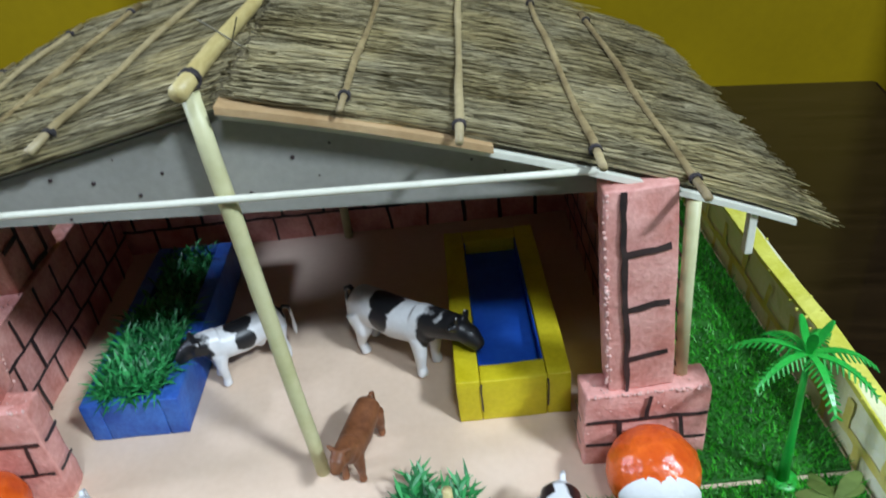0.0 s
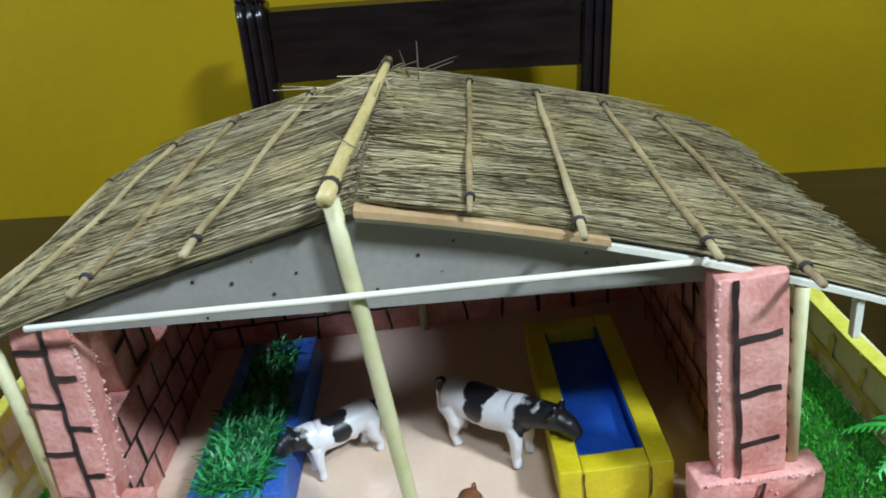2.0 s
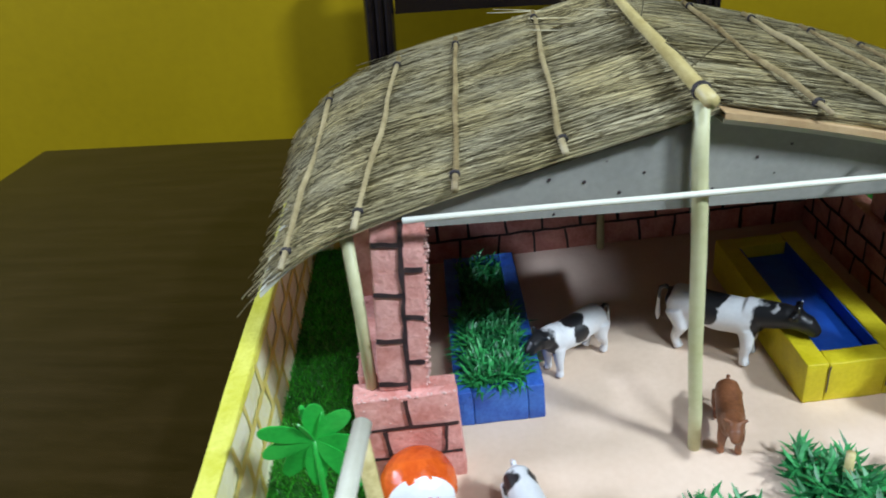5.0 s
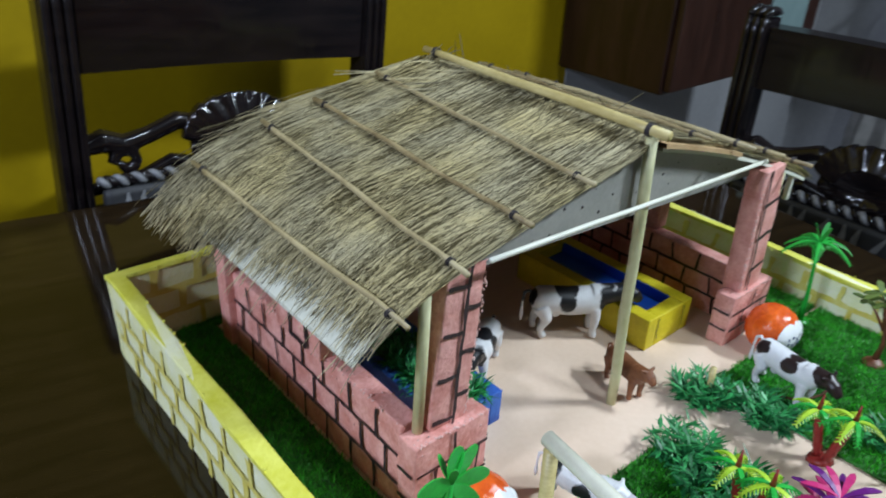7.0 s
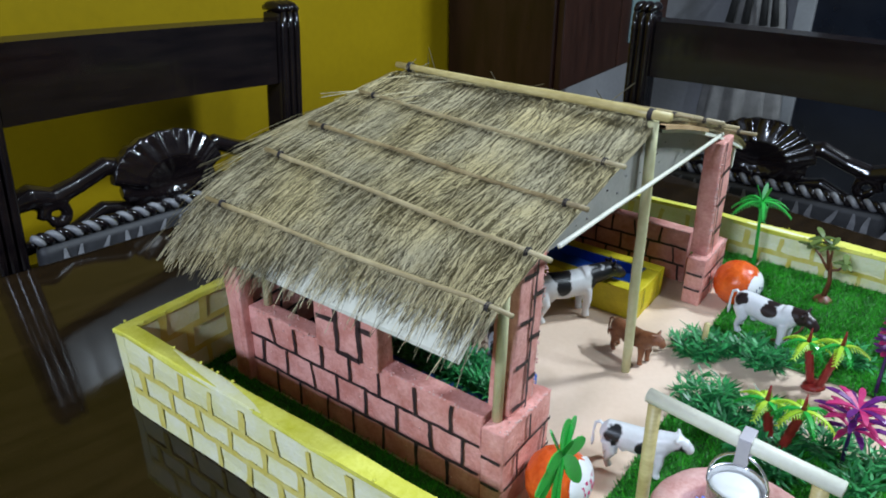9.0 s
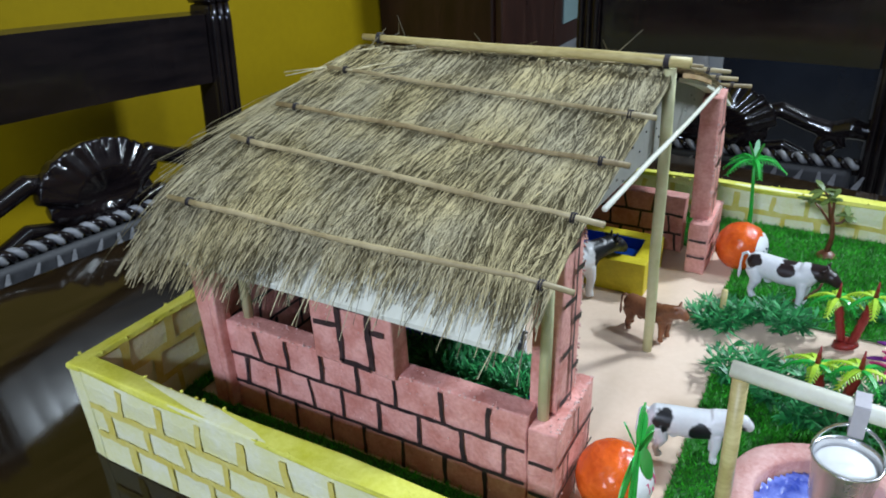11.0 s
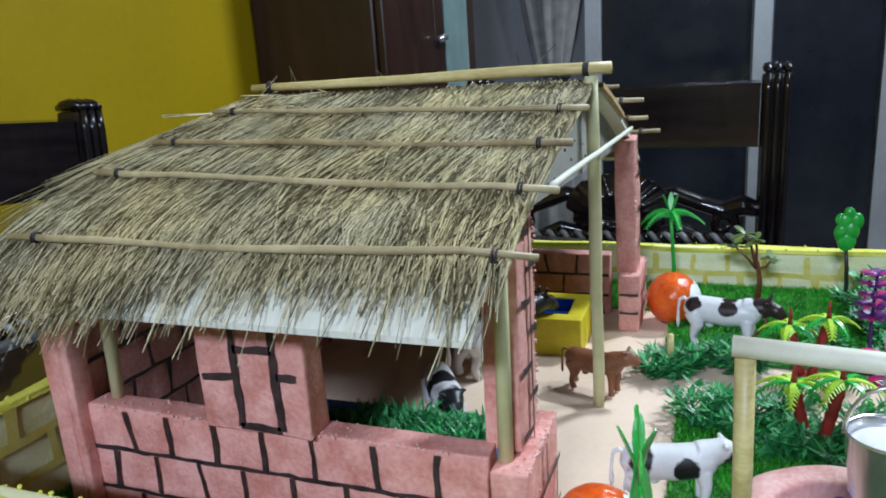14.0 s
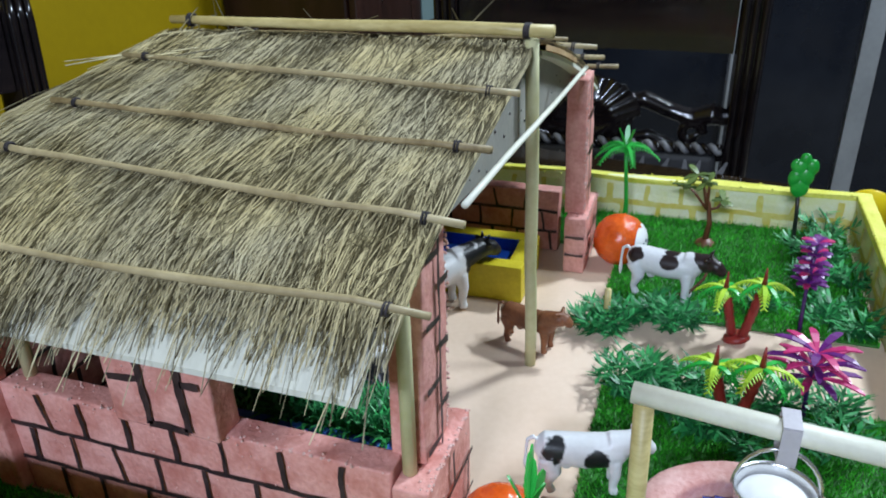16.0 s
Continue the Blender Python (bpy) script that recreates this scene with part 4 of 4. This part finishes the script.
toy("toy_cow", "white plastic toy cow with black patches and brown-black head, tethered", "toy cow", (0.128, -0.087, 0.003), 258, 0.92, (0.050, 0.036), coat_r, "toy cattle", True)
coat_w = hide_coat("grey_patched_white_plastic", WHITE, BLACK, [(0.002, 0.010, 0.025, 0.0075), (0.006, -0.010, 0.026, 0.0072), (-0.018, -0.004, 0.030, 0.0085), (-0.018, 0.006, 0.028, 0.008), (0.031, -0.003, 0.031, 0.0048)], 0.004)
toy("toy_cow", "small white plastic toy cow with black patches on the turf", "toy cow", (-0.114, -0.059, 0.003), 284, 0.80, (0.047, 0.037), coat_w, "toy cattle")
toy("toy_calf", "small brown plastic toy calf beside the bamboo pole", "toy calf", (0.0255, 0.0055, 0.0005), 254, 0.70, (0.048, 0.042), "calf", "toy cattle")

# ---- wrapped sweets ----
def sweet(label, at, r, cap_dir, ink):
    t = thing("wrapped_sweet", label, "sweet", at)
    bm = bmesh.new()
    bmesh.ops.create_uvsphere(bm, u_segments=48, v_segments=32, radius=r)
    for v in bm.verts:
        v.co += v.co.normalized() * (noise.noise(v.co * 190) * 0.0007 + noise.noise(v.co * 480) * 0.0004)
    part("wrapper", bm, "orange_wrap", t, smooth=True)
    q = Vector(cap_dir).normalized().to_track_quat("Z", "Y").to_matrix().to_4x4()
    bm = bmesh.new()
    rings = []
    for i in range(7):
        th = radians(46) * i / 6
        rings.append([bm.verts.new(q @ Vector(((r + 0.0009) * math.sin(th) * math.cos(a) * (1.15), (r + 0.0009) * math.sin(th) * math.sin(a) * 0.9, (r + 0.0009) * math.cos(th)))) for a in (k * math.pi / 14 for k in range(28))])
    for a, b in zip(rings, rings[1:]):
        for k in range(28):
            bm.faces.new((a[k], a[(k + 1) % 28], b[(k + 1) % 28], b[k]))
    bmesh.ops.remove_doubles(bm, verts=bm.verts, dist=1e-6)
    lab = part("label", bm, "white_wrap", t, "white label patch", smooth=True)
    bm = bmesh.new()
    for k in range(-2, 3):
        x = k * r * 0.21
        for z in (0.0,) if k % 2 else (r * 0.08, -r * 0.1):
            y0, y1 = (-r * 0.22, r * 0.22) if k % 2 else (z - r * 0.07, z + r * 0.07)
            c = [Vector((x - r * 0.05, y0, 0)), Vector((x + r * 0.05, y0, 0)), Vector((x + r * 0.05, y1, 0)), Vector((x - r * 0.05, y1, 0))]
            bm.faces.new([bm.verts.new(q @ Vector((p.x, p.y, math.sqrt(max(0, (r + 0.0014) ** 2 - p.x ** 2 - p.y ** 2))))) for p in c])
    part("print_bar", bm, ink, lab, "dark printed bars")


sweet("orange foil-wrapped ball sweet with a white label, by the pillar", (0.186, -0.042, 0.0246), 0.0244, (-0.1, -1, 0.05), "blue_ink")
sweet("orange foil-wrapped ball sweet with a pink-printed label, by the pillar", (-0.180, -0.0275, 0.0242), 0.024, (0.12, -1, 0.3), "pink_ink")


# ---- plastic plants ----
def leaf_strip(bm, pts, widths, up=Vector((0, 0, 1))):
    pts = [Vector(p) for p in pts]
    v = []
    for i, p in enumerate(pts):
        d = (pts[min(i + 1, len(pts) - 1)] - pts[max(i - 1, 0)]).normalized()
        side = d.cross(up)
        side = side.normalized() if side.length > 1e-4 else Vector((1, 0, 0))
        v.append((bm.verts.new(p - side * widths[i]), bm.verts.new(p + side * widths[i])))
    for a, b in zip(v, v[1:]):
        bm.faces.new((a[0], a[1], b[1], b[0]))


def bush(at, r, h, seed, material="plant_green", label="dark green plastic fern bush on the turf", stems=15):
    t = thing("plastic_bush", label, "plastic plant", (*at, 0.0), group="plastic fern bushes")
    rnd = random.Random(seed)
    sb, lb = bmesh.new(), bmesh.new()
    for k in range(stems):
        a = rnd.uniform(0, 6.283)
        out, up = r * rnd.uniform(0.25, 1.0), h * rnd.uniform(0.5, 1.0)
        p = [Vector((0.15 * out * math.cos(a), 0.15 * out * math.sin(a), 0.001)), Vector((0.6 * out * math.cos(a), 0.6 * out * math.sin(a), up * 0.75)), Vector((out * math.cos(a), out * math.sin(a), up * 0.9))]
        add_tube(sb, p, [0.0006, 0.0005, 0.0003], 4)
        for j in range(11):
            f = 0.15 + 0.85 * j / 10
            q = p[0].lerp(p[1], f * 2) if f < 0.5 else p[1].lerp(p[2], f * 2 - 1)
            b = a + rnd.choice((-1, 1)) * rnd.uniform(0.4, 1.5)
            ln = rnd.uniform(0.008, 0.016)
            e = Vector((math.cos(b), math.sin(b), rnd.uniform(-0.2, 0.9))).normalized() * ln
            leaf_strip(lb, [q, q + e * 0.5, q + e], [0.0003, rnd.uniform(0.0009, 0.0016), 0.0001])
    tagged(part("stem", sb, "plant_green", t), kind="stuff")
    tagged(part("foliage", lb, material, t), kind="stuff")
    return t


rnd = random.Random(99)
spots = [(0.078, -0.040), (0.082, -0.062), (0.066, -0.056), (0.086, -0.084), (0.074, -0.098), (0.09, -0.110), (0.058, -0.038),
         (-0.004, -0.068), (0.006, -0.088), (-0.018, -0.080), (-0.006, -0.106), (-0.03, -0.104), (0.002, -0.128), (-0.022, -0.148), (-0.046, -0.125), (-0.055, -0.150),
         (-0.012, -0.17), (-0.04, -0.2), (0.0, -0.205), (0.245, -0.205), (0.228, -0.225), (0.265, -0.225), (0.2, -0.215), (0.17, -0.205), (0.145, -0.222), (0.185, -0.238), (0.12, -0.21), (0.13, -0.165), (0.105, -0.235)]
for i, p in enumerate(spots):
    bush(p, rnd.uniform(0.017, 0.026), rnd.uniform(0.018, 0.030) * (1.25 if p[0] > 0.16 else 0.85), 500 + i)


def frond(bm, o, a, length, rise, droop, teeth, w=0.0045, curl=0.0):
    o = Vector(o)
    n = 9
    pts = []
    for i in range(n):
        f = i / (n - 1)
        pts.append(o + Vector((math.cos(a) * length * f, math.sin(a) * length * f, rise * f - droop * f * f)))
    leaf_strip(bm, pts, [0.0012, 0.0016, 0.0017, 0.0017, 0.0016, 0.0014, 0.0012, 0.0009, 0.0004])
    side = Vector((-math.sin(a), math.cos(a), 0))
    for i in range(teeth):
        f = 0.12 + 0.85 * i / (teeth - 1)
        q = pts[min(n - 2, int(f * (n - 1)))].lerp(pts[min(n - 1, int(f * (n - 1)) + 1)], f * (n - 1) % 1)
        for s in (-1, 1):
            ww = w * (1.1 - 0.65 * f)
            e = q + side * s * ww + Vector((math.cos(a), math.sin(a), 0)) * ww * 0.5 - Vector((0, 0, ww * 0.7))
            leaf_strip(bm, [q, e], [0.0007, 0.0002])


def paddle(bm, o, a, length, rise, width):
    o = Vector(o)
    pts = [o + Vector((math.cos(a) * length * f, math.sin(a) * length * f, rise * f - 0.3 * length * f * f)) for f in (0, 0.2, 0.4, 0.6, 0.8, 0.95, 1)]
    leaf_strip(bm, pts, [0.0012, width * 0.6, width * 0.95, width, width * 0.85, width * 0.5, width * 0.15])


def solidify(ob, t=0.0006):
    md = ob.modifiers.new("thickness", "SOLIDIFY")
    md.thickness = t
    return ob


def green_palm(at, top, label, n, length, kind, seed):
    t = thing("toy_palm", label, "plastic palm", (*at, 0.0028))
    rnd = random.Random(seed)
    top = Vector(top)
    tube("trunk", "bright_green", t, [(0, 0, 0), (top.x * 0.1, top.y * 0.1, top.z * 0.35), (top.x * 0.6, top.y * 0.6, top.z * 0.7), top], [0.0035, 0.0021, 0.0018, 0.0016], 8)
    tube("base", "bright_green", t, [(0, 0, -0.0005), (0, 0, 0.0015)], [0.009, 0.008], 14)
    for k in range(n):
        bm = bmesh.new()
        a = 6.283 * k / n + rnd.uniform(-0.2, 0.2)
        if kind == "comb":
            frond(bm, top, a, length * rnd.uniform(0.85, 1.1), length * 0.45, length * 0.75, 11, 0.0062)
        else:
            e = Vector((math.cos(a), 0.12 * math.sin(a * 2), math.sin(a)))
            ln = length * rnd.uniform(0.9, 1.1)
            leaf_strip(bm, [top + e * ln * f - Vector((0, 0, 0.2 * ln * f * f)) for f in (0, 0.2, 0.4, 0.6, 0.8, 0.95, 1)], [0.0062 * f for f in (0.2, 0.6, 0.95, 1, 0.85, 0.5, 0.15)], Vector((0, 1, 0)))
        solidify(part("frond", bm, "bright_green", t), 0.0008)
    bm = bmesh.new()
    for k in range(3):
        paddle(bm, top, 2.1 * k, 0.008, 0.022, 0.0026)
    solidify(part("crown_tip", bm, "bright_green", t), 0.0008)


green_palm((0.259, -0.039), (0.001, 0.005, 0.088), "bright green plastic palm with toothed fronds", 7, 0.034, "comb", 3)
green_palm((-0.232, -0.052), (0.003, 0.001, 0.092), "bright green plastic palm with oval fronds, by the pillar", 8, 0.032, "oval", 4)


def twin_palm(at, label, seed, scale=1.0, turn=0):
    t = thing("twin_palm", label, "plastic palm", (*at, 0.0028), turn, "red-trunked palms")
    rnd = random.Random(seed)
    tube("base", "red_trunk", t, [(0, 0, -0.0005), (0.001, 0, 0.003)], [0.012 * scale, 0.010 * scale], 12)
    for s, h in ((-1, 0.056), (1, 0.048)):
        tp = Vector((s * 0.014 * scale, s * 0.004, h * scale))
        pts = [Vector((s * 0.004, 0, 0.002)).lerp(tp, i / 14) for i in range(15)]
        tr = tube("trunk", "red_trunk", t, pts, [(0.0036 + 0.0008 * (i % 2)) * scale for i in range(15)], 9, "ringed dark red trunk")
        tube("spike", "red_trunk", tr, [tp, tp + Vector((0, 0, 0.016 * scale))], [0.0022, 0.0006], 7)
        for k in range(7):
            bm = bmesh.new()
            a = 6.283 * k / 7 + rnd.uniform(-0.25, 0.25)
            frond(bm, tp, a, 0.025 * scale * rnd.uniform(0.85, 1.1), 0.012 * scale, 0.020 * scale, 9, 0.0055)
            solidify(part("frond", bm, "bright_green" if k % 2 else "lime", t), 0.0008)


twin_palm((0.077, -0.146), "twin plastic palm with dark red trunks and lime fronds", 5, 0.88, 70)
twin_palm((-0.034, -0.140), "twin plastic palm with dark red trunks beside the well", 6, 0.92, 60)


def petal_plant(at, h, r, layers, mats, label, seed):
    t = thing("petal_plant", label, "plastic plant", (*at, 0.0028))
    rnd = random.Random(seed)
    tube("stem", "purple", t, [(0, 0, 0), (0.002, 0.001, h * 0.5), (0, 0, h)], [0.0018, 0.0014, 0.001], 7)
    for j in range(layers):
        z = h * (0.45 + 0.55 * (j + 1) / layers)
        for k in range(9):
            bm = bmesh.new()
            a = 6.283 * k / 9 + j * 0.35 + rnd.uniform(-0.15, 0.15)
            rr = r * (1.1 - 0.35 * j / max(1, layers)) * rnd.uniform(0.85, 1.1)
            o = Vector((0, 0, z))
            pts = [o + Vector((math.cos(a) * rr * f, math.sin(a) * rr * f, rr * (0.75 * f - 0.55 * f * f))) for f in (0, 0.3, 0.6, 0.85, 1)]
            leaf_strip(bm, pts, [0.0008, 0.0019, 0.0026, 0.0020, 0.0005])
            solidify(part("petal", bm, mats[(k + j) % len(mats)], t), 0.0009)


petal_plant((-0.012, -0.186), 0.052, 0.028, 3, ("magenta", "purple"), "magenta plastic plant with pointed petals", 8)
petal_plant((0.098, -0.192), 0.078, 0.013, 5, ("purple", "purple", "purple", "purple", "magenta"), "tall purple plastic plant on the turf", 9)


def brown_tree():
    t = thing("toy_tree", "small brown plastic tree with olive leaves", "plastic tree", (0.244, -0.118, 0.0028))
    tube("base", "brown_plastic", t, [(0, 0, -0.0005), (0, 0, 0.002), (0, 0, 0.006)], [0.011, 0.009, 0.004], 12)
    tube("trunk", "brown_plastic", t, [(0, 0, 0.004), (0.001, -0.002, 0.022), (0, 0.001, 0.042), (0.001, 0.009, 0.062)], [0.003, 0.0024, 0.002, 0.001], 8)
    rnd = random.Random(12)
    for k, (dx, dy, z) in enumerate(((0.002, 0.022, 0.058), (-0.002, 0.014, 0.072), (0.004, -0.012, 0.046), (-0.004, 0.004, 0.066))):
        br = tube("branch", "brown_plastic", t, [(0, 0.002, 0.036), (dx * 0.6, dy * 0.6, z - 0.008), (dx, dy, z)], [0.0015, 0.0012, 0.0008], 6)
        bm = bmesh.new()
        for j in range(7):
            paddle(bm, (dx, dy, z), rnd.uniform(0, 6.28), rnd.uniform(0.010, 0.016), rnd.uniform(-0.002, 0.010), 0.0032)
        solidify(part("foliage", bm, "olive_leaf", br, "olive green leaves"), 0.0006)


brown_tree()


def paddle_tree():
    t = thing("paddle_tree", "bright green moulded plastic tree on a black stem", "plastic tree", (0.250, -0.197, 0.010))
    tube("stem", "black_plastic", t, [(0, 0, -0.007), (0, 0.002, 0.03), (0.0, 0.004, 0.052)], [0.0022, 0.0018, 0.0016], 8, "thin black stem")
    bm = bmesh.new()
    for dx, dy, dz, r in ((0, 0.004, 0.058, 0.009), (0, 0.008, 0.066, 0.008), (0, 0.001, 0.068, 0.0085), (0, 0.006, 0.076, 0.0075), (0, -0.003, 0.077, 0.007), (0, 0.003, 0.084, 0.0055), (0, 0.010, 0.078, 0.005)):
        bmesh.ops.create_icosphere(bm, subdivisions=3, radius=r, matrix=Matrix.Translation((dx, dy, dz)) @ Matrix.Diagonal((0.55, 0.9, 1.15, 1)))
    for v in bm.verts:
        v.co += v.co.normalized() * noise.noise(v.co * 260) * 0.0008
    part("crown", bm, "bright_green", t, "lumpy bright green crown", smooth=True)


paddle_tree()


# ---- well with windlass and bucket ----
def ring(bm, r0, r1, z0, z1, n=56, rough=0.0008):
    rows = [(r1, z0), (r1, z0 * 0.5 + z1 * 0.5), (r1, z1 - 0.002), (r1 - 0.002, z1), ((r0 + r1) / 2, z1 + 0.0005), (r0 + 0.002, z1), (r0, z1 - 0.002), (r0, z0)]
    v = [[bm.verts.new(Vector((r * math.cos(a), r * math.sin(a), z)) + noise.noise_vector(Vector((r * 90 * math.cos(a), r * 90 * math.sin(a), z * 90))) * rough) for a in (6.28319 * k / n for k in range(n))] for r, z in rows]
    for a, b in zip(v, v[1:]):
        for k in range(n):
            bm.faces.new((a[k], a[(k + 1) % n], b[(k + 1) % n], b[k]))
    bmesh.ops.recalc_face_normals(bm, faces=bm.faces)


well = thing("well", "round pink-painted foam well with blue foil water", "well", (-0.158, -0.146, 0.0028))
bm = bmesh.new()
ring(bm, 0.040, 0.058, 0.0, 0.030)
part("well_wall", bm, "pink_foam", well, smooth=True)
bm = bmesh.new()
bmesh.ops.create_grid(bm, x_segments=26, y_segments=26, size=0.04)
bmesh.ops.delete(bm, geom=[v for v in bm.verts if v.co.xy.length > 0.0405], context="VERTS")
for v in bm.verts:
    v.co.z = 0.021 + noise.noise(v.co * 150) * 0.0016
part("foil_water", bm, "blue_foil", well, "crinkled shiny blue foil", smooth=True)
frame_ = thing("windlass", "pale bamboo well frame with a white crossbar", "well frame", (0, 0, 0))
tube("post", "bamboo", frame_, [(-0.193, -0.093, 0.0028), (-0.194, -0.092, 0.07), (-0.195, -0.091, 0.131)], 0.0042, 10)
tube("post", "bamboo", frame_, [(-0.205, -0.188, 0.0028), (-0.206, -0.186, 0.07), (-0.206, -0.184, 0.131)], 0.0042, 10)
tube("crossbar", "white_stick", frame_, [(-0.1935, -0.086, 0.1355), (-0.200, -0.14, 0.1352), (-0.2065, -0.194, 0.1355)], 0.0046, 12, "cream white crossbar")
bk = thing("bucket", "small metal bucket of white milk hanging by a ribbon", "bucket", (-0.2005, -0.1445, 0.078))
bm = bmesh.new()
prof = [(0.0, 0.0), (0.0125, 0.0), (0.0132, 0.001), (0.0158, 0.027), (0.0165, 0.0278), (0.0158, 0.0286), (0.0150, 0.027), (0.0125, 0.002), (0.0, 0.0018)]
vv = [[bm.verts.new((r * math.cos(a), r * math.sin(a), z)) for a in (6.28319 * k / 32 for k in range(32))] for r, z in prof]
for a, b in zip(vv, vv[1:]):
    for k in range(32):
        bm.faces.new((a[k], a[(k + 1) % 32], b[(k + 1) % 32], b[k]))
bmesh.ops.remove_doubles(bm, verts=bm.verts, dist=1e-6)
part("body", bm, "steel", bk, smooth=True)
bm = bmesh.new()
bmesh.ops.create_uvsphere(bm, u_segments=24, v_segments=12, radius=0.0142, matrix=Matrix.Translation((0, 0, 0.022)) @ Matrix.Diagonal((1, 1, 0.35, 1)))
part("milk", bm, "milk", bk, "white milk", smooth=True)
tube("handle", "steel", bk, [(0.0015, math.cos(a) * 0.0162, 0.026 + math.sin(a) * 0.021) for a in (k * math.pi / 12 for k in range(13))], 0.0009, 6)
bm = bmesh.new()
add_box(bm, -0.0062, -0.0056, -0.0034, 0.0034, 0.046, 0.0625, 0.0002)
add_box(bm, 0.0056, 0.0062, -0.0034, 0.0034, 0.046, 0.0625, 0.0002)
add_box(bm, -0.0062, 0.0062, -0.0034, 0.0034, 0.0627, 0.0633, 0.0002)
add_box(bm, -0.0062, 0.0062, -0.0034, 0.0034, 0.0452, 0.0458, 0.0002)
part("ribbon", bm, "ribbon", bk, "grey lilac ribbon loop")

# ---- tether, peg, sign ----
peg = tube("tether_peg", "bamboo", None, [(0.078, -0.046, 0.0), (0.077, -0.046, 0.016), (0.0765, -0.046, 0.031)], 0.0027, 10)
tagged(peg, "short pale wooden peg standing on the base board", "peg")
rope = tube("tether_rope", "rope", None, [(0.080, -0.048, 0.006), (0.09, -0.055, 0.0062), (0.108, -0.072, 0.0075), (0.118, -0.092, 0.009), (0.122, -0.108, 0.013), (0.128, -0.118, 0.024), (0.131, -0.121, 0.033)], 0.0012, 6)
tagged(rope, "brown cord from the peg to the cow's neck", "cord")
banner = boxed("paper_sign", "card_white", None, -0.02, 0.13, -0.2668, -0.2660, -0.006, 0.041, 0.0002)
tagged(banner, "white paper sign with blue and yellow bars on the fence", "sign")
for k in range(9):
    boxed("print_bar", "blue_ink" if k % 3 else "yellow_plastic", banner, -0.012 + k * 0.0155, -0.003 + k * 0.0155, -0.2674, -0.2669, 0.004 + 0.005 * (k % 2), 0.03, 0, "")
disc = tube("yellow_disc", "yellow_plastic", None, [(0.322, -0.268, 0.018), (0.326, -0.268, 0.0182)], [0.026, 0.026], 28)
tagged(disc, "flat round yellow plastic piece leaning on the fence corner", "plastic disc")
